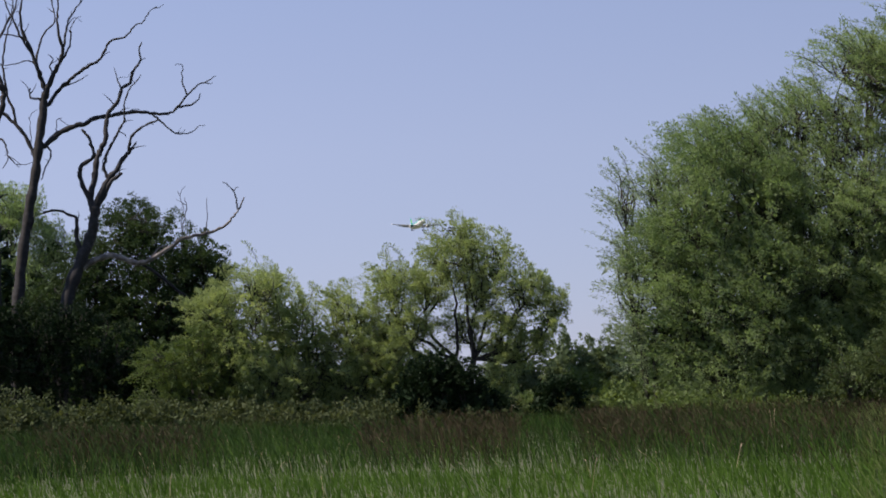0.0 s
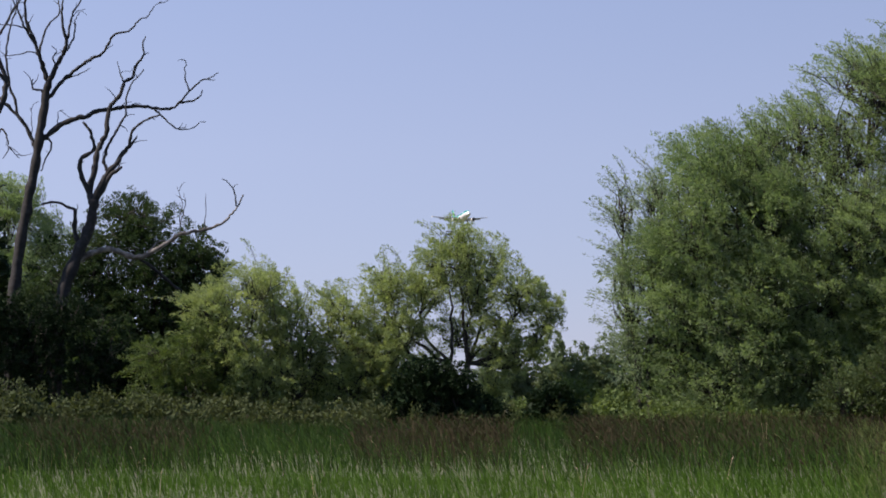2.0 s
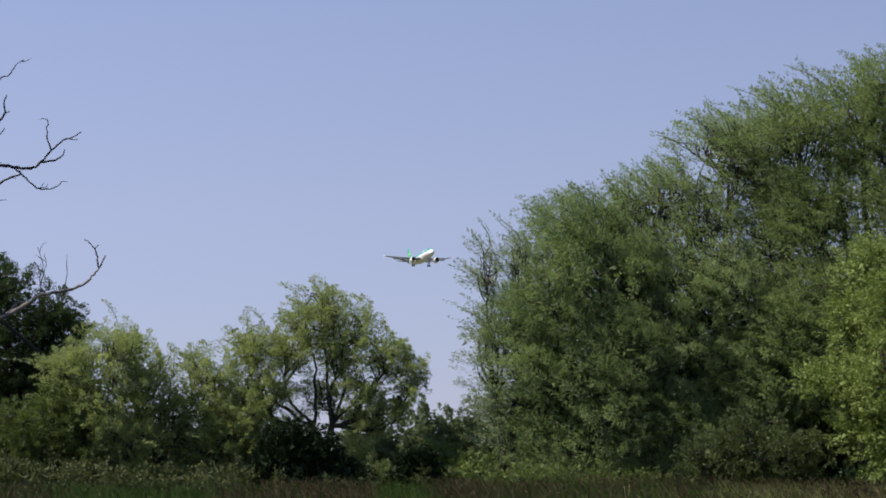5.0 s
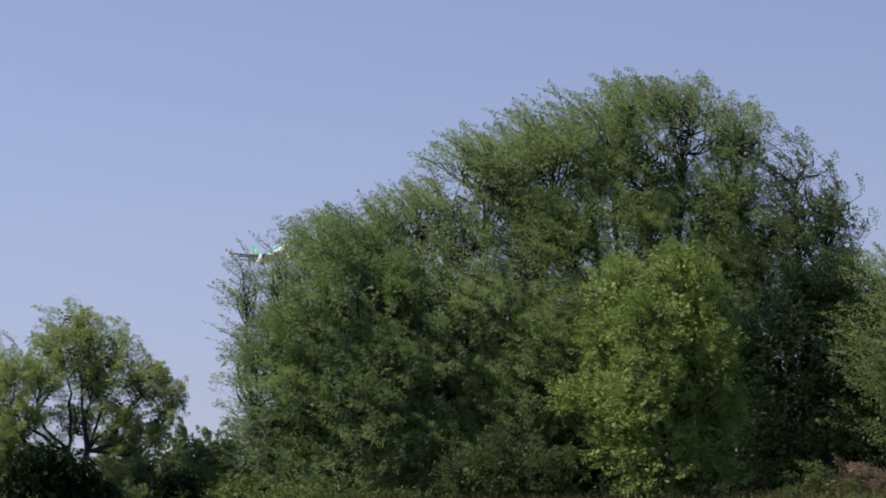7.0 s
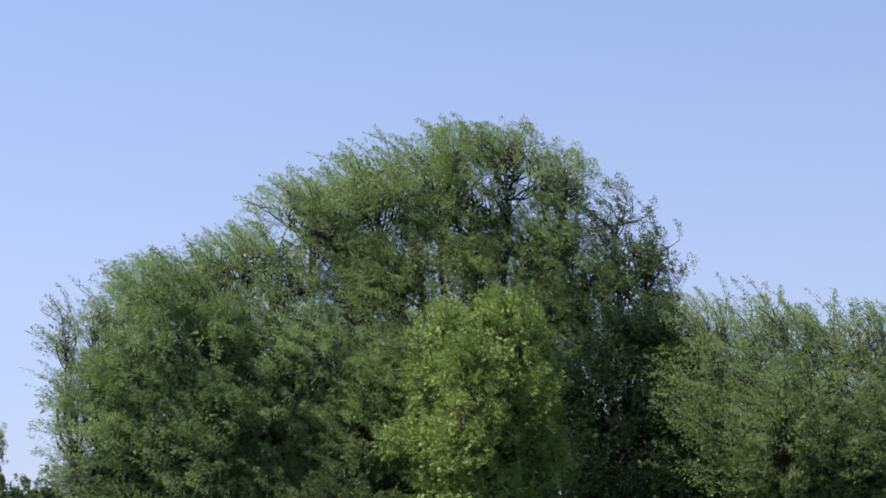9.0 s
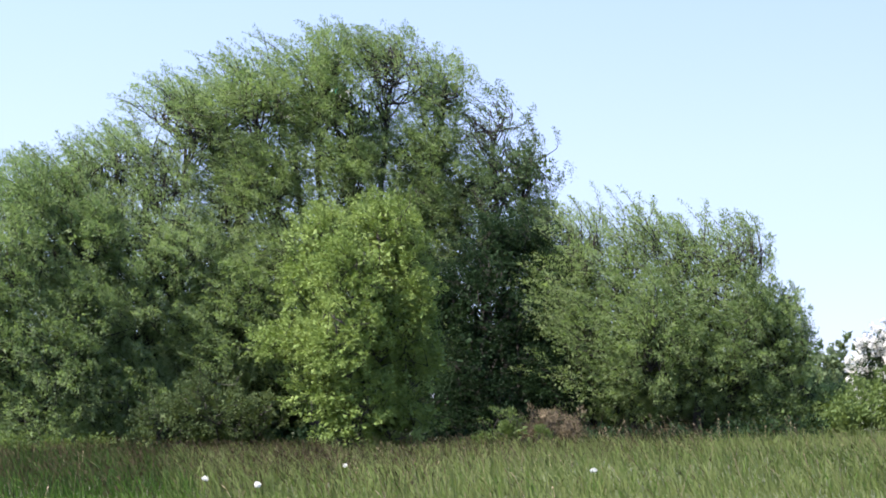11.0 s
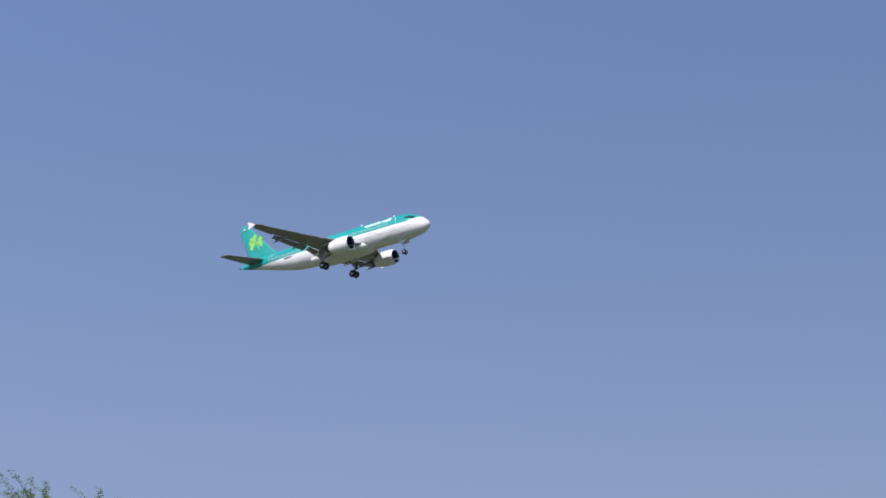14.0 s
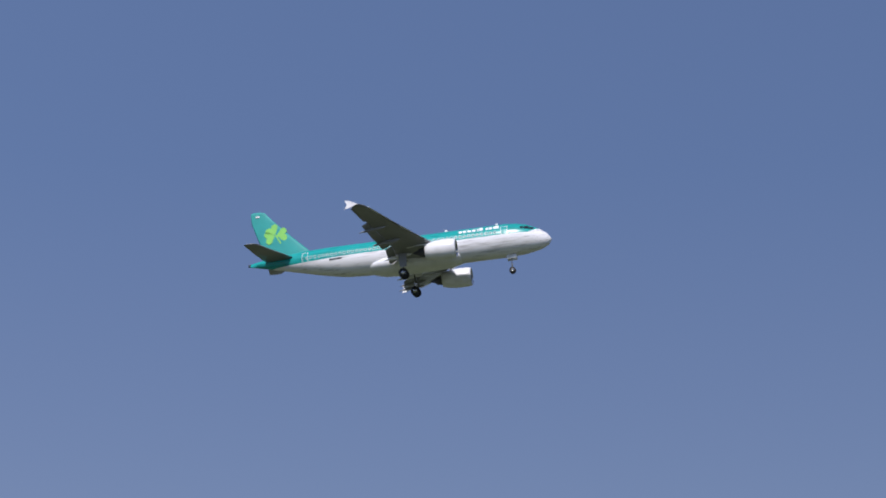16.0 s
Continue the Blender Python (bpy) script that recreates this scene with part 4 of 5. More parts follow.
    bare_limb(tree, "stub", 0.04, 0.012, 2, ((0.25, 8.89), (0.38, 9.25), (0.48, 9.37), (0.6, 9.16), (0.67, 8.9), (0.68, 8.68), (0.51, 8.4)))
    bare_limb(tree, "stub", 0.02, 0.01, 1, ((0.67, 8.78), (0.88, 8.58), (1.02, 8.44)))
    bare_limb(tree, "stub", 0.035, 0.015, 1, ((0.21, 7.35), (0.51, 7.6), (0.66, 7.66)))
    bare_limb(tree, "limb", 0.025, 0.01, 1, ((0.01, 12.97), (0.11, 13.23), (0.14, 13.56)))
    tree = dead_tree(12.0, 58, "twisted dead tree with bare grey limbs", 51)
    bare_limb(tree, "trunk", 0.24, 0.15, 0, ((0.28, -0.1), (0.38, 3.4), (0.63, 4.65), (0.96, 5.54), (1.26, 6.26), (1.39, 6.81), (1.4, 7.26)))
    bare_limb(tree, "limb", 0.09, 0.04, 2, ((1.33, 6.95), (1.19, 7.61), (1.01, 7.97), (0.97, 8.33), (1.04, 8.57), (1.39, 8.83), (1.34, 9.24), (1.23, 9.51), (1.04, 9.72)))
    bare_limb(tree, "limb", 0.11, 0.02, 3, ((1.37, 7.13), (1.29, 7.61), (1.45, 8.28), (1.5, 8.75), (1.65, 9.13), (1.79, 9.44), (1.82, 9.98), (1.95, 10.4), (2.22, 10.72), (2.35, 11.13), (2.62, 11.34), (2.68, 11.66), (2.87, 11.94), (2.97, 12.12), (2.93, 12.49), (3.02, 12.73)))
    bare_limb(tree, "limb", 0.02, 0.01, 0, ((2.95, 12.09), (3.13, 12.16)))
    bare_limb(tree, "limb", 0.03, 0.01, 1, ((2.34, 11.09), (2.21, 11.45), (2.12, 11.87)))
    bare_limb(tree, "limb", 0.02, 0.01, 0, ((2.67, 11.45), (2.59, 11.63)))
    bare_limb(tree, "limb", 0.12, 0.06, 1, ((1.4, 7.16), (1.67, 7.75), (1.86, 8.12), (2.11, 8.38), (2.33, 8.78), (2.54, 9.01)))
    bare_limb(tree, "stub", 0.06, 0.02, 2, ((2.49, 8.97), (2.64, 9.13), (2.74, 9.27)))
    bare_limb(tree, "limb", 0.06, 0.015, 3, ((1.84, 8.12), (1.71, 8.44), (1.76, 8.77), (1.86, 9.02), (2.01, 9.31), (2.23, 9.72), (2.37, 10.0), (2.38, 10.45), (2.52, 10.91), (2.75, 11.2), (2.91, 11.43)))
    bare_limb(tree, "limb", 0.1, 0.05, 1, ((1.44, 6.95), (1.67, 7.53), (1.91, 7.97), (2.27, 8.27)))
    bare_limb(tree, "limb", 0.05, 0.03, 1, ((2.47, 8.93), (2.54, 9.32), (2.71, 9.59), (3.03, 9.81), (3.45, 9.97)))
    bare_limb(tree, "limb", 0.12, 0.022, 3, ((0.5, 4.6), (0.64, 5.03), (1.0, 5.3), (1.33, 5.5), (1.7, 5.62), (2.0, 5.66), (2.4, 5.5), (2.8, 5.4), (3.1, 5.5), (3.4, 5.68), (3.8, 5.95), (4.15, 6.17), (4.6, 6.25), (4.95, 6.33), (5.4, 6.5), (5.7, 6.78), (5.9, 7.05), (6.1, 7.45)), PEELED, "limb with its bark peeled off")
    bare_limb(tree, "limb", 0.03, 0.012, 1, ((5.9, 7.05), (5.84, 7.4), (5.75, 7.65), (5.6, 7.85), (5.42, 7.95)))
    bare_limb(tree, "stub", 0.09, 0.05, 2, ((1.06, 5.72), (0.83, 6.25), (0.86, 6.7), (0.8, 6.94)))
    bare_limb(tree, "limb", 0.045, 0.035, 1, ((0.82, 6.91), (0.51, 7.04), (0.15, 7.14), (-0.19, 7.04)))
    bare_limb(tree, "limb", 0.055, 0.02, 2, ((2.76, 5.34), (3.39, 5.01), (3.93, 4.58), (4.38, 4.23), (4.65, 3.91), (4.92, 3.86), (5.46, 3.63), (5.9, 3.86), (6.27, 4.13)))
    bare_limb(tree, "limb", 0.025, 0.01, 1, ((5.9, 3.86), (6.02, 4.22), (5.98, 4.44)))
    bare_limb(tree, "limb", 0.04, 0.012, 1, ((3.02, 5.58), (3.45, 5.91), (3.8, 5.93), (4.16, 5.89)), PEELED)
    bare_limb(tree, "limb", 0.02, 0.008, 1, ((4.1, 6.2), (4.11, 6.74), (4.17, 7.1), (3.98, 7.64)))
    bare_limb(tree, "limb", 0.018, 0.008, 1, ((4.15, 6.5), (4.27, 7.1), (4.23, 7.47)))
    bare_limb(tree, "limb", 0.018, 0.008, 0, ((4.9, 6.33), (4.93, 6.8), (4.94, 7.49)))
    bare_limb(tree, "limb", 0.02, 0.01, 1, ((1.86, 8.95), (1.69, 8.7), (1.66, 8.34)))


# ---- small plants ----
def build_small_plants():
    crown_tree("bramble_clump", -25.0, 51.2, ((0, 0, 0.65, 0.6, 0.45, 0.55), (0.5, 0.1, 0.5, 0.5, 0.4, 0.45), (-0.45, 0.1, 0.45, 0.45, 0.4, 0.4)), DRY, "dry brown bramble clump at the wood's edge", "shrub",
               girth=0.03, leaf=(0.16, 0.014), shoot=(0.2, 0.45), density=16, core=8, seed=61)
    crown_tree("bramble_clump", -23.8, 50.0, ((0.3, 0, 0.48, 0.6, 0.45, 0.42), (-0.35, 0, 0.45, 0.6, 0.45, 0.4), (-0.9, 0, 0.3, 0.5, 0.4, 0.3), (0.8, 0, 0.35, 0.5, 0.4, 0.35)), NETTLE, "low green bramble clump at the wood's edge", "shrub",
               girth=0.03, leaf=(0.1, 0.03), shoot=(0.15, 0.35), density=14, seed=62)
    sward("dead_stems", "dry dead stems at the wood's edge", DRY, -25.6, -33, 50.5, 53, 22, 0.9, 0.013, 63, head=(0.3, 0.03), thin=0.1)
    sward("dead_stems", "dry dead stems beside a maple", DRY, -19.5, -24.5, 51, 53, 6, 0.7, 0.012, 64, head=(0.3, 0.03), thin=0.2)
    sward("dead_stems", "straw-coloured grass stalks in the meadow", DRY, -14, -50, 20, 50, 3, 0.5, 0.008, 66, head=(0.35, 0.014), thin=0.1)
    snag = dead_tree(-37.35, 61, "small dead snag standing in the hedge", 67)
    bare_limb(snag, "trunk", 0.07, 0.04, 0, ((0, -0.1), (0.02, 1.2), (0, 2.0), (0.02, 2.35)))
    bare_limb(snag, "limb", 0.04, 0.025, 1, ((0, 1.6), (-0.18, 2.0), (-0.22, 2.4)))
    bare_limb(snag, "limb", 0.04, 0.025, 1, ((0, 1.7), (0.16, 2.05), (0.2, 2.5)))
    rng = np.random.default_rng(65)
    for az, r, h, w in ((-26.38, 22.6, 0.45, 0.1), (-15.83, 20.5, 0.45, 0.09), (-14.2, 22.9, 0.45, 0.085), (-18.57, 26.8, 0.45, 0.06), (-41.32, 36.0, 0.46, 0.13), (-41.74, 36.4, 0.47, 0.1)):
        x, y = at(az, r)
        root = tagged(new("white_flower"), "white flower head on a thin green stem", "flower", "white meadow flowers")
        root.matrix_world = pose(x, y, 0, 0, 0, az)
        v, f = tubes([(bend([(0.02, 0, -0.02), (0, 0.01, h * 0.6), (0.01, 0, h)], 3), np.linspace(0.006, 0.003, 7))], 5)
        link_mesh("stem", v, f, GRASS_FRESH, root)
        p = rng.normal(0, 1, (70, 3))
        p = unit(p) * rng.random((70, 1)) ** 0.4 * np.array((w / 2, w / 2, w * 0.3)) * 0.55 + np.array((0.01, 0, h))
        blades_mesh("flower_head", (leaves_on(p, unit(rng.normal(0, 1, p.shape)), np.full(len(p), 0.01), 2, (0.022, 0.02), rng, 0.25, 0.004),), BLOSSOM, root)


# ---- airliner ----
# Stations run aft from the nose; x = 17 - station, y to port, z up from the cabin's axis.
WHITE = paint_material("white_paint", (0.84, 0.84, 0.84), 0.28)
TEAL = paint_material("teal_paint", (0.012, 0.325, 0.3), 0.6)
LIME = paint_material("lime_paint", (0.25, 0.62, 0.12), 0.35)
WING_GREY = paint_material("wing_grey", (0.26, 0.265, 0.27), 0.4)
BARE_METAL = paint_material("bare_metal", (0.62, 0.62, 0.63), 0.25, 0.9)
DARK_METAL = paint_material("dark_metal", (0.09, 0.09, 0.1), 0.45, 0.6)
HOLLOW = paint_material("engine_inside", (0.03, 0.032, 0.05), 0.6)
RUBBER = paint_material("tyre_rubber", (0.02, 0.02, 0.022), 0.8)
PANE = paint_material("cabin_pane", (0.02, 0.025, 0.03), 0.08)
CABIN = paint_material("cabin_blind", (0.01, 0.15, 0.14), 0.12)
FRAME_PALE = paint_material("window_frame", (0.38, 0.6, 0.57), 0.35)
PROFILE = ((0, 0.02, -0.55), (0.12, 0.33, -0.53), (0.45, 0.7, -0.48), (1, 1.04, -0.4), (1.8, 1.38, -0.27), (2.8, 1.68, -0.13), (4, 1.88, -0.04), (5.5, 1.975, 0),
           (12, 1.975, 0), (18, 1.975, 0), (23, 1.975, 0.0), (25.5, 1.9, 0.1), (28, 1.68, 0.34), (31, 1.28, 0.66), (34, 0.82, 0.92), (36.3, 0.42, 1.05), (37.5, 0.2, 1.1))


def hull(s):
    """Half width and axis height of the cabin at a station."""
    k = [p[0] for p in PROFILE]
    return float(np.interp(s, k, [p[1] for p in PROFILE])), float(np.interp(s, k, [p[2] for p in PROFILE]))


def skin_point(s, z, side, proud=0.0):
    """A point on the cabin's side at a station and height; side is 1 for port, -1 for starboard."""
    r, zc = hull(s)
    a = max(-1.0, min(1.0, (z - zc) / (r * 1.045)))
    return Vector((17 - s, side * (r + proud) * math.sqrt(max(0, 1 - a * a)), z + proud * a))


def livery_material():
    """Teal over white, parted by a line below the cabin windows, all teal at the tail, a white nose."""
    mat, tree, skin, out = nodes_of("hull_paint")
    coord = tree.nodes.new("ShaderNodeTexCoord")
    split = tree.nodes.new("ShaderNodeSeparateXYZ")
    tree.links.new(coord.outputs["Object"], split.inputs[0])

    def calc(op, a, b, c=None):
        node = tree.nodes.new("ShaderNodeMath")
        node.operation = op
        for slot, value in enumerate((a, b) if c is None else (a, b, c)):
            if isinstance(value, (int, float)):
                node.inputs[slot].default_value = value
            else:
                tree.links.new(value, node.inputs[slot])
        return node.outputs[0]
    x, z = split.outputs["X"], split.outputs["Z"]
    nose = calc("MULTIPLY", calc("MAXIMUM", calc("SUBTRACT", x, 14.3), 0.0), 0.42)
    line = calc("ADD", nose, 0.22)
    above = calc("GREATER_THAN", z, line)
    tail = calc("LESS_THAN", x, -18.6)
    teal = calc("MAXIMUM", above, tail)
    # faint oily streaks drawn out along the hull
    stretch = tree.nodes.new("ShaderNodeMapping")
    stretch.inputs["Scale"].default_value = (0.35, 2.5, 4.5)
    tree.links.new(coord.outputs["Object"], stretch.inputs[0])
    streak = tree.nodes.new("ShaderNodeTexNoise")
    streak.inputs["Scale"].default_value, streak.inputs["Detail"].default_value = 1.0, 5
    tree.links.new(stretch.outputs[0], streak.inputs["Vector"])
    grime = ramp(tree, streak.outputs["Fac"], ((0.3, (0.62, 0.61, 0.6)), (0.48, (1, 1, 1))))
    colour = blend(tree, "MIX", teal, (0.84, 0.84, 0.84), (0.012, 0.325, 0.3))
    tree.links.new(blend(tree, "MULTIPLY", 1.0, grime, colour), skin.inputs["Base Color"])
    skin.inputs["Roughness"].default_value = 0.27
    return mat


def loft(rings, close=True):
    """A bmesh through rings of equal length."""
    bm = bmesh.new()
    rows = [[bm.verts.new(p) for p in ring] for ring in rings]
    n = len(rows[0])
    for a, b in zip(rows, rows[1:]):
        for i in range(n if close else n - 1):
            j = (i + 1) % n
            bm.faces.new((a[i], a[j], b[j], b[i]))
    if close:
        bm.faces.new(rows[0][::-1])
        bm.faces.new(rows[-1])
    bmesh.ops.recalc_face_normals(bm, faces=bm.faces)
    return bm


def foil(lead, chord, y, z, thick, n=9, upright=False, nose_down=0.0):
    """A ring of a wing's section. lead: station of the leading edge."""
    ring = []
    for i in range(2 * n):
        k = i / n if i < n else (2 * n - i) / n
        c = 0.5 - 0.5 * math.cos(math.pi * k)
        t = thick * chord * (1.48 * math.sqrt(max(c, 0)) - 0.63 * c - 1.76 * c * c + 1.42 * c ** 3 - 0.5 * c ** 4 + 0.006)
        h = t if i < n else -t * 0.75
        dx, dz = c * chord, h
        dz -= math.sin(radians(nose_down)) * c * chord
        ring.append((17 - lead - dx, y + (h if upright else 0), z + (0 if upright else dz)))
    return ring


def disc_rings(profile, x0, y, z, n=28):
    """Rings round a fore-and-aft axis; profile: (station from x0, radius)."""
    return [[(x0 - s, y + r * math.cos(2 * math.pi * i / n), z + r * math.sin(2 * math.pi * i / n)) for i in range(n)] for s, r in profile]


def rod(a, b, r0, r1=None, n=10):
    v, f = tubes([((a, (Vector(a) + Vector(b)) / 2, b), (r0, (r0 + (r1 or r0)) / 2, r1 or r0))], n)
    bm = bmesh.new()
    made = [bm.verts.new(p) for p in v]
    for face in f:
        bm.faces.new([made[i] for i in face])
    bm.faces.new([made[i] for i in range(n)][::-1])
    return bm


def tyre(x, y, z, r, w):
    n, rings = 24, []
    for k, q in ((-0.5, 0.62), (-0.48, 0.86), (-0.3, 0.98), (0, 1.0), (0.3, 0.98), (0.48, 0.86), (0.5, 0.62)):
        rings.append([(x + r * q * math.cos(2 * math.pi * i / n), y + k * w, z + r * q * math.sin(2 * math.pi * i / n)) for i in range(n)])
    return loft(rings)


def slab(points, thick_way):
    """A thin plate: its outline and the way of its thickness."""
    bm = bmesh.new()
    a = [bm.verts.new(p) for p in points]
    b = [bm.verts.new(Vector(p) + Vector(thick_way)) for p in points]
    bm.faces.new(a), bm.faces.new(b[::-1])
    for i in range(len(a)):
        j = (i + 1) % len(a)
        bm.faces.new((a[i], b[i], b[j], a[j]))
    bmesh.ops.recalc_face_normals(bm, faces=bm.faces)
    return bm


def skin_patch(s0, s1, z0, z1, side, proud=0.012, steps=3):
    """A thin patch that follows the cabin's side."""
    bm = bmesh.new()
    rows = []
    for i in range(steps + 1):
        z = z0 + (z1 - z0) * i / steps
        rows.append([bm.verts.new(skin_point(s, z, side, proud)) for s in (s0, (s0 + s1) / 2, s1)])
    for a, b in zip(rows, rows[1:]):
        for i in range(2):
            bm.faces.new((a[i], a[i + 1], b[i + 1], b[i]))
    return bm


def wing_at(y):
    """Leading edge station, chord, height of a wing at y metres from the axis."""
    lead = 11.7 + (y - 1.5) * 0.525
    rear = 18.7 if y < 6.4 else 18.7 + (y - 6.4) * 0.24
    k = max(0, y - 1.5)
    return lead, rear - lead, -1.25 + k * 0.088 + 0.85 * (k / 15) ** 2


def build_wing(root, side):
    ys = (1.2, 2.5, 4.5, 6.4, 9, 12, 14.5, 16.2, 16.7)
    rings = []
    for y in ys:
        lead, chord, z = wing_at(y)
        if y > 16.5:
            lead, chord = lead + 0.3, chord - 0.35
        rings.append(foil(lead, chord, side * y, z, 0.15 - 0.05 * y / 16.7))
    wing = part("wing", loft(rings), WING_GREY, root, "grey wing seen from below", True)
    # lowered flaps, slats and their fairings
    for y0, y1 in ((2.3, 6.2), (6.5, 12.6)):
        made = []
        for y in (y0, (y0 + y1) / 2, y1):
            lead, chord, z = wing_at(y)
            c = (0.13 if y < 6.3 else 0.19) * chord + 0.22
            made.append(foil(lead + chord - 0.18, c, side * y, z - 0.12 - 0.01 * chord, 0.12, 6, nose_down=26))
        part("flap", loft(made), WING_GREY, wing, "lowered landing flap", True)
    for y0, y1 in ((2.6, 5.1), (6.5, 11.0), (11.1, 15.9)):
        made = []
        for y in (y0, (y0 + y1) / 2, y1):
            lead, chord, z = wing_at(y)
            made.append(foil(lead - 0.34, 0.34 + 0.06 * chord, side * y, z - 0.2, 0.2, 6, nose_down=-22))
        part("slat", loft(made), BARE_METAL, wing, "lowered slat", True)
    made = []
    for y in (12.8, 14.5, 16.0):
        lead, chord, z = wing_at(y)
        made.append(foil(lead + chord * 0.97, 0.28, side * y, z - 0.02, 0.08, 5, nose_down=8))
    part("aileron", loft(made), WING_GREY, wing, smooth=True)
    for y in (4.0, 8.3, 11.8):
        lead, chord, z = wing_at(y)
        r = 0.26 if y < 9 else 0.2
        body = ((0, 0.02), (0.5, r * 0.75), (1.2, r), (2.2, r * 0.9), (3.1, r * 0.45), (3.5, 0.02))
        rings = disc_rings(body, 17 - (lead + chord - 2.2), side * y, z - 0.42, 12)
        for k, ring in enumerate(rings):
            rings[k] = [(p[0], p[1], p[2] - 0.09 * k) for p in ring]
        part("flap_fairing", loft(rings), WHITE if y < 5 else WING_GREY, wing, smooth=True)
    lead, chord, z = wing_at(16.7)
    part("wingtip_fence", slab([(17 - lead - 0.5, side * 16.72, z), (17 - lead - 1.5, side * 16.75, z + 0.5), (17 - lead - 2.0, side * 16.75, z + 0.55),
                                (17 - lead - 1.75, side * 16.72, z), (17 - lead - 2.1, side * 16.72, z - 0.45), (17 - lead - 1.6, side * 16.72, z - 0.4)], (0, side * 0.07, 0)),
         WHITE, wing, "white wingtip fence")


def build_engine(root, side):
    y, z = side * 5.75, -2.05
    engine = part("engine", loft(disc_rings(((0.08, 0.98), (0.0, 1.06), (0.1, 1.13), (0.6, 1.2), (1.4, 1.23), (2.3, 1.18), (3.2, 1.02), (3.7, 0.9), (3.72, 0.82), (2.6, 0.8)), 6.15, y, z), False),
                  WHITE, root, "white engine nacelle", True)
    bm = loft([r for r in disc_rings(((0.0, 1.06), (0.02, 1.0), (0.25, 0.92), (0.9, 0.9), (1.1, 0.89)), 6.15, y, z)], False)
    bmesh.ops.recalc_face_normals(bm, faces=bm.faces)
    part("inlet", bm, HOLLOW, engine, "dark engine intake", True)
    bm = loft(disc_rings(((-0.005, 1.075), (-0.03, 1.03), (0.0, 0.985), (0.12, 0.95)), 6.15, y, z), False)
    part("inlet_lip", bm, BARE_METAL, engine, "polished metal lip", True)
    part("fan", loft(disc_rings(((0.75, 0.05), (0.8, 0.18), (1.0, 0.3), (1.02, 0.88), (1.06, 0.88)), 6.15, y, z)), DARK_METAL, engine, "dark fan", True)
    part("exhaust", loft(disc_rings(((2.9, 0.72), (3.7, 0.64), (4.5, 0.48), (4.52, 0.34), (5.2, 0.08)), 6.15, y, z)), DARK_METAL, engine, "dark metal exhaust cone", True)
    part("pylon", loft([[(5.0, y - 0.12, z + 1.0), (5.0, y + 0.12, z + 1.0), (1.2, y + 0.12, z + 0.9), (1.2, y - 0.12, z + 0.9)],
                        [(3.4, y - 0.14, -0.95), (3.4, y + 0.14, -0.95), (0.2, y + 0.14, -1.25), (0.2, y - 0.14, -1.25)]]), WHITE, engine)


def build_tail(root):
    rings = []
    for s, chord, z in ((27.7, 7.7, 1.35), (29.8, 5.8, 1.95), (32.1, 4.3, 4.2), (34.3, 2.85, 6.5), (35.4, 1.85, 7.8), (35.9, 1.1, 8.0)):
        rings.append([(p[0], p[1], p[2]) for p in foil(s, chord, 0, z, 0.05, upright=True)])
    fin = part("fin", loft(rings), TEAL, root, "teal tail fin", True)
    # clover of three heart-shaped leaves on both sides
    for side in (1, -1):
        bm = bmesh.new()
        cs, cz = 34.15, 4.65

        def place(a, b):
            chord = 4.4 - (b + cz - 4.2) * 0.64
            return Vector((17 - cs - a, side * (0.025 * chord * (1 if side > 0 else 0.75) + 0.008), cz + b))
        for turn in (60, 176, -14):
            t0 = radians(turn)
            shape = []
            for k in range(32):
                q = 2 * math.pi * k / 32
                across = 16 * math.sin(q) ** 3 * 0.054
                out = (13 * math.cos(q) - 5 * math.cos(2 * q) - 2 * math.cos(3 * q) - math.cos(4 * q) + 17.5) * 0.048
                shape.append(place(out * math.cos(t0) - across * math.sin(t0), out * math.sin(t0) + across * math.cos(t0)))
            made = [bm.verts.new(p) for p in shape]
            middle = bm.verts.new(place(0.8 * math.cos(t0), 0.8 * math.sin(t0)))
            for i in range(len(made)):
                bm.faces.new((middle, made[i], made[(i + 1) % len(made)]))
        stem = [bm.verts.new(place(a, b)) for a, b in ((-0.1, 0.08), (0.08, 0.0), (-0.52, -1.15), (-0.68, -1.08))]
        bm.faces.new(stem)
        part("clover_mark", bm, LIME, fin, "lime green clover mark")
        part("fin_mark", slab([(17 - 36.1, side * 0.09, 7.3), (17 - 36.6, side * 0.09, 7.3), (17 - 36.6, side * 0.09, 7.5), (17 - 36.1, side * 0.09, 7.5)], (0, side * 0.012, 0)), WHITE, fin, "small white mark")
    for side in (1, -1):
        rings = [foil(s, c, side * y, z, 0.1) for s, c, y, z in ((31.4, 4.0, 0.3, 1.1), (33.15, 2.95, 3.0, 1.4), (35.05, 1.65, 6.0, 1.72), (35.45, 1.05, 6.22, 1.74))]
        part("tailplane", loft(rings), WING_GREY, root, "grey tailplane", True)
    part("tail_vent", loft(disc_rings(((0, 0.2), (0.35, 0.16), (0.34, 0.1)), 17 - 37.45, 0, 1.1, 16)), DARK_METAL, root)


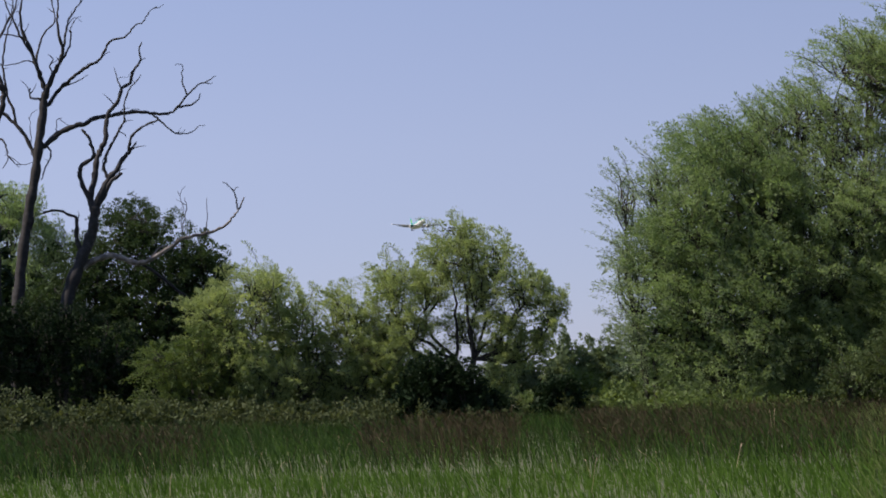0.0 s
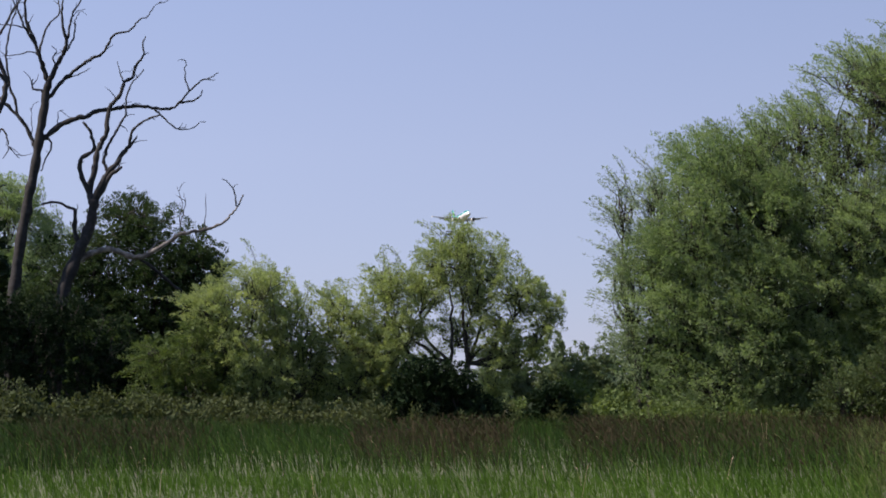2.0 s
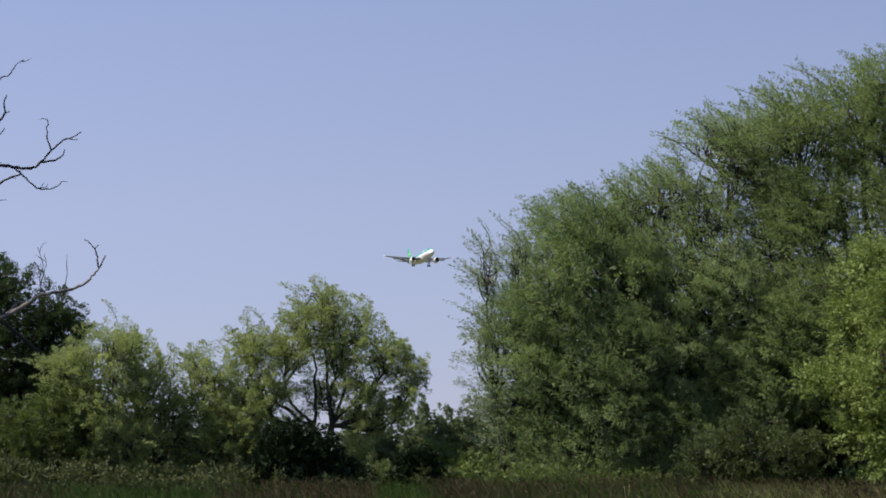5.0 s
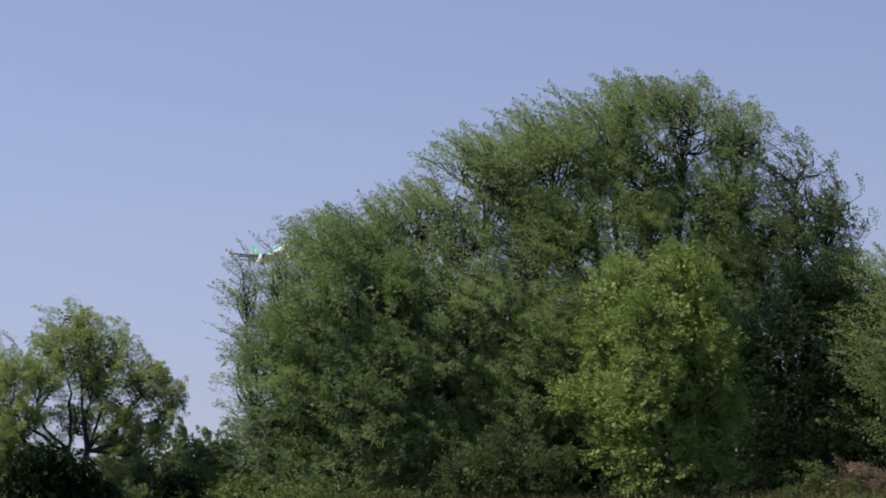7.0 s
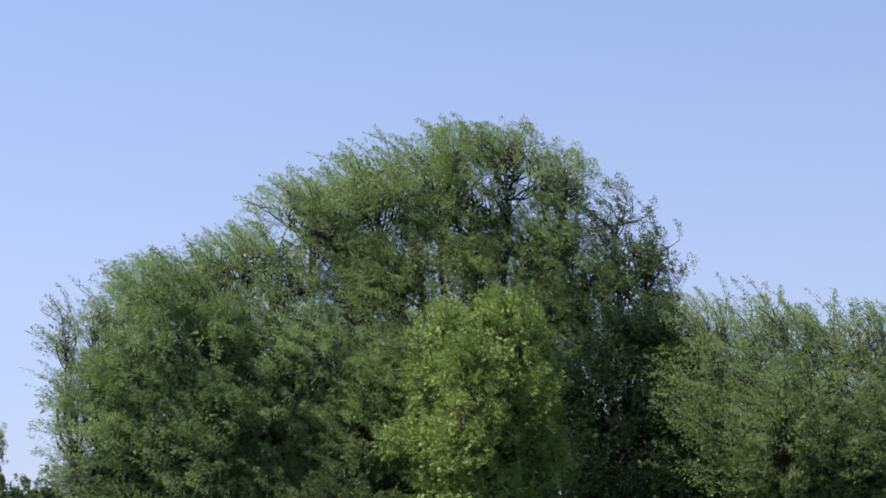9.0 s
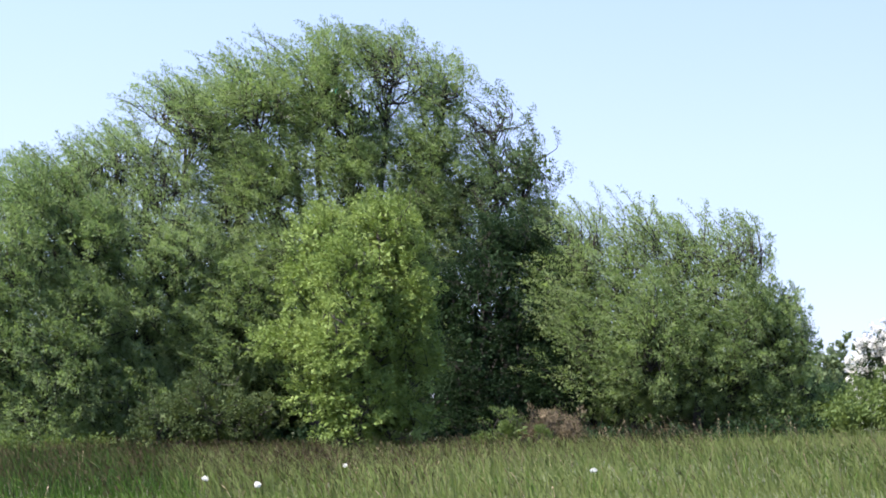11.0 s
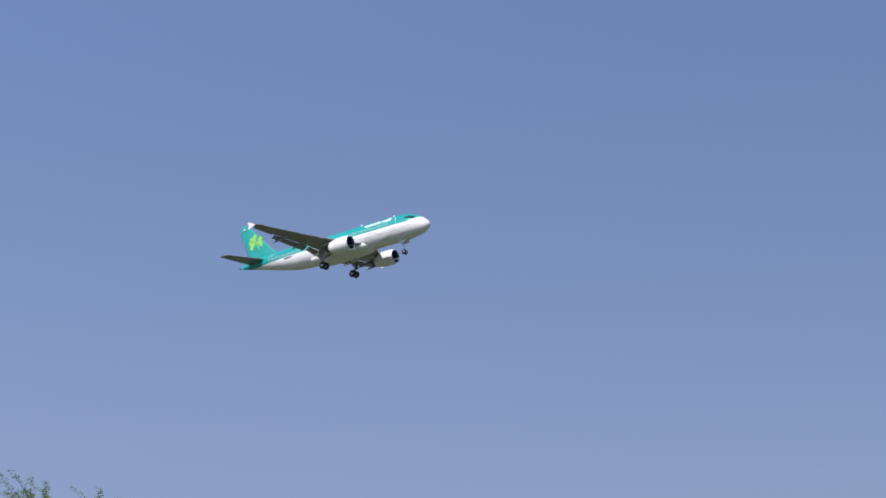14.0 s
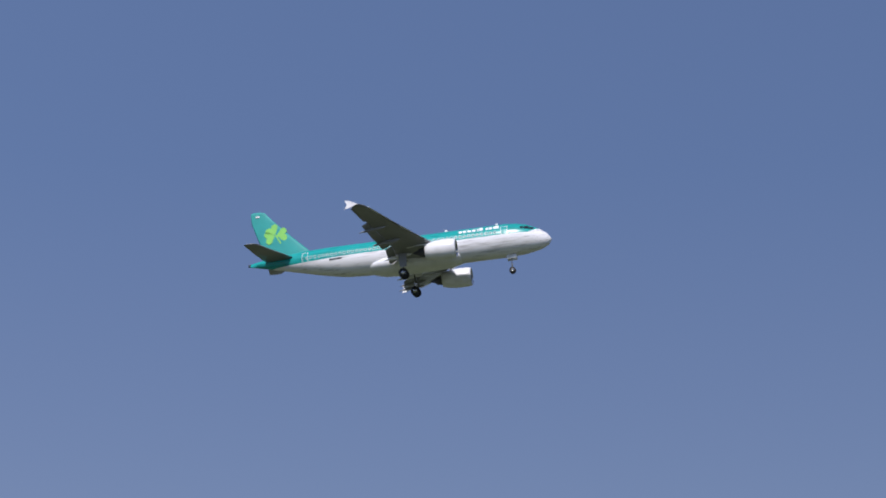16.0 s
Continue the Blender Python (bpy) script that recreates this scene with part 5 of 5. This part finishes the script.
def build_gear(root):
    ng = part("nose_gear", rod((11.95, 0, -1.7), (11.93, 0, -3.8), 0.11, 0.09), BARE_METAL, root, "nose landing gear leg", True)
    part("brace", rod((11.95, 0, -2.7), (10.9, 0, -1.85), 0.06), BARE_METAL, ng, smooth=True)
    part("axle", rod((11.93, -0.32, -3.85), (11.93, 0.32, -3.85), 0.07), DARK_METAL, ng, smooth=True)
    part("light", rod((12.02, -0.12, -2.6), (12.1, -0.12, -2.6), 0.1, 0.12), WHITE, ng, smooth=True)
    for y in (-0.24, 0.24):
        w = part("wheel", tyre(11.93, y, -3.85, 0.39, 0.22), RUBBER, ng, "black nose wheel", True)
        part("hub", rod((11.93, y - 0.12, -3.85), (11.93, y + 0.12, -3.85), 0.2), BARE_METAL, w, smooth=True)
    for y in (-0.42, 0.42):
        part("gear_door", slab([(12.6, y, -1.8), (11.4, y, -1.85), (11.4, y * 1.25, -2.45), (12.6, y * 1.25, -2.4)], (0, 0.03, 0)), WHITE, ng)
    for side in (1, -1):
        y = side * 3.8
        leg = part("main_gear", rod((-0.6, y + side * 0.25, -1.2), (-0.7, y, -3.6), 0.17, 0.13), BARE_METAL, root, "main landing gear leg", True)
        part("brace", rod((-0.65, y, -2.5), (-0.5, side * 1.9, -1.5), 0.09), DARK_METAL, leg, smooth=True)
        part("axle", rod((-0.7, y - 0.55, -3.75), (-0.7, y + 0.55, -3.75), 0.1), DARK_METAL, leg, smooth=True)
        part("gear_door", slab([(-0.1, y + side * 0.5, -1.3), (-1.2, y + side * 0.5, -1.3), (-1.05, y + side * 0.42, -3.0), (-0.25, y + side * 0.42, -3.0)], (0, side * 0.05, 0)), WING_GREY, leg)
        for o in (-0.46, 0.46):
            w = part("wheel", tyre(-0.7, y + o, -3.75, 0.58, 0.42), RUBBER, leg, "black main wheel", True)
            part("hub", rod((-0.7, y + o - 0.22, -3.75), (-0.7, y + o + 0.22, -3.75), 0.27), BARE_METAL, w, smooth=True)


def build_airliner():
    root = tagged(new("airliner"), "teal and white jet airliner with landing gear down", "airplane")
    n, rings = 40, []
    fine = np.concatenate((np.array((0, 0.05, 0.12, 0.25, 0.45, 0.7, 1, 1.4, 1.8, 2.3, 2.8, 3.4, 4, 4.8, 5.5)), np.arange(7, 23.1, 2), np.arange(24, 37.6, 0.9), (37.5,)))
    for s in fine:
        r, zc = hull(s)
        rings.append([(17 - s, r * math.cos(2 * math.pi * i / n), zc + 1.045 * r * math.sin(2 * math.pi * i / n)) for i in range(n)])
    livery = livery_material()
    fuselage = part("fuselage", loft(rings), livery, root, "teal fuselage with white belly and nose", True)
    belly = []
    for s, w, h in ((10.2, 0.3, 0.2), (11.2, 1.5, 0.75), (12.5, 2.0, 1.0), (16, 2.2, 1.15), (19, 2.25, 1.2), (20.6, 2.1, 1.08), (21.7, 1.75, 0.85), (22.5, 1.2, 0.55), (22.9, 0.4, 0.2)):
        belly.append([(17 - s, w * math.cos(2 * math.pi * i / 24), -1.36 + h * math.sin(2 * math.pi * i / 24)) for i in range(24)])
    part("belly_fairing", loft(belly), WHITE, root, "white belly fairing", True)
    for side in (1, -1):
        build_wing(root, side)
        build_engine(root, side)
        # cabin windows share one small pane
        pane = None
        for k in range(46):
            s = 6.6 + 0.533 * k
            if 4.6 < s < 5.9 or s > 30.6:
                continue
            if pane is None:
                bm = bmesh.new()
                inner, outer = ([bm.verts.new((w * math.copysign(abs(math.cos(q)) ** 0.6, math.cos(q)), 0, h * math.copysign(abs(math.sin(q)) ** 0.6, math.sin(q))))
                                 for q in (2 * math.pi * i / 12 for i in range(12))] for w, h in ((0.1, 0.14), (0.17, 0.21)))
                bm.faces.new(inner)
                for i in range(12):
                    bm.faces.new((inner[i], outer[i], outer[(i + 1) % 12], inner[(i + 1) % 12])).material_index = 1
                pane = part("cabin_window", bm, CABIN, fuselage)
                pane.data.materials.append(FRAME_PALE)
            else:
                pane = pane.copy()
                scene.collection.objects.link(pane)
            p = skin_point(s, 0.62 + max(0, (s - 27)) * 0.03, side, 0.012)
            tilt = math.degrees(math.atan2(p.z - hull(s)[1], abs(p.y)))
            pane.matrix_local = pose(*p, side * tilt, 0, 0)
        # doors drawn by a pale frame
        for s, z0, z1, w in ((5.05, -0.55, 1.3, 0.82), (29.9, -0.15, 1.5, 0.76)):
            door = part("door", skin_patch(s + 0.06, s + w - 0.06, z0 + 0.06, z1 - 0.06, side, 0.008, 5), livery, fuselage, "cabin door with a white outline")
            for a, b, c, d in ((s, s + 0.05, z0, z1), (s + w - 0.05, s + w, z0, z1), (s, s + w, z0, z0 + 0.05), (s, s + w, z1 - 0.05, z1)):
                part("door_frame", skin_patch(a, b, c, d, side, 0.016, 5), WHITE, door)
        # airline title as plain white bars
        bars = ((6.1, 6.75, 0.5), (6.9, 7.3, 0.36), (7.4, 7.7, 0.36), (8.05, 8.5, 0.5), (8.6, 8.75, 0.42), (8.9, 9.35, 0.36), (9.5, 9.95, 0.36), (10.1, 10.5, 0.36), (10.6, 11.0, 0.36))
        for a, b, h in bars:
            part("title_bar", skin_patch(a, b, 1.12, 1.12 + h, side, 0.014), WHITE, fuselage, "white title lettering as bars")
        part("registration_bar", skin_patch(25.6, 27.2, -0.12, 0.1, side, 0.014), DARK_METAL, fuselage, "dark registration bar")
        for s0, s1, z0, z1 in ((1.95, 2.45, 0.62, 1.0), (2.5, 3.05, 0.7, 1.12), (3.1, 3.55, 0.78, 1.12)):
            part("cockpit_window", skin_patch(s0, s1, z0, min(z1, hull(s0)[1] + hull(s0)[0] * 1.0), side, 0.014), PANE, fuselage, "dark cockpit window")
    for s, z, h in ((6.2, 2.05, 0.3), (12.5, 2.06, 0.35), (21, 2.06, 0.28)):
        part("antenna", slab([(17 - s, -0.02, z - 0.05), (17 - s - 0.45, -0.02, z - 0.05), (17 - s - 0.42, -0.02, z + h), (17 - s - 0.2, -0.02, z + h)], (0, 0.04, 0)), WHITE, fuselage)
    build_tail(root)
    build_gear(root)
    return root


def motions():
    """The airliner's approach, slowing and banking a little, and the sway of trees."""
    rows = []
    for i in range(33):
        t = i * 0.5
        b = t - 16
        late = max(0.0, 1 + b / 5)
        bank_angle = float(np.interp(t, (8, 11.5, 12.5, 13, 13.5, 14, 15, 16), (0.26, 3.4, 3.4, 2.0, 1.0, 0.26, -0.45, -0.8)))
        rows.append((t, pose(190.592 + 0.12 * late + 10.908 * b - 0.10216 * b * b, 90.929 - 0.27 * late - 62.570 * b + 0.46378 * b * b, 66.925 - 1.1625 * b + 0.09461 * b * b, bank_angle, -4.77, -75.62)))
    walk(airliner, rows)
    # the larger crowns rock a little in the wind
    for k, tree in enumerate(o for o in bpy.data.objects if o.parent is None and o.name.startswith(("willow_tree", "sallow", "maple", "poplar"))):
        x, y, _ = tree.location
        turn = math.degrees(math.atan2(-x, y))
        walk(tree, [(0.5 * i, pose(x, y, 0, 0.1 * math.sin(1.1 * i + 1.7 * k), 0.16 * math.sin(0.9 * i + 2.3 * k), turn)) for i in range(33)])


build_meadow()
build_trees()
build_banks()
build_dead_trees()
build_small_plants()
airliner = build_airliner()
motions()
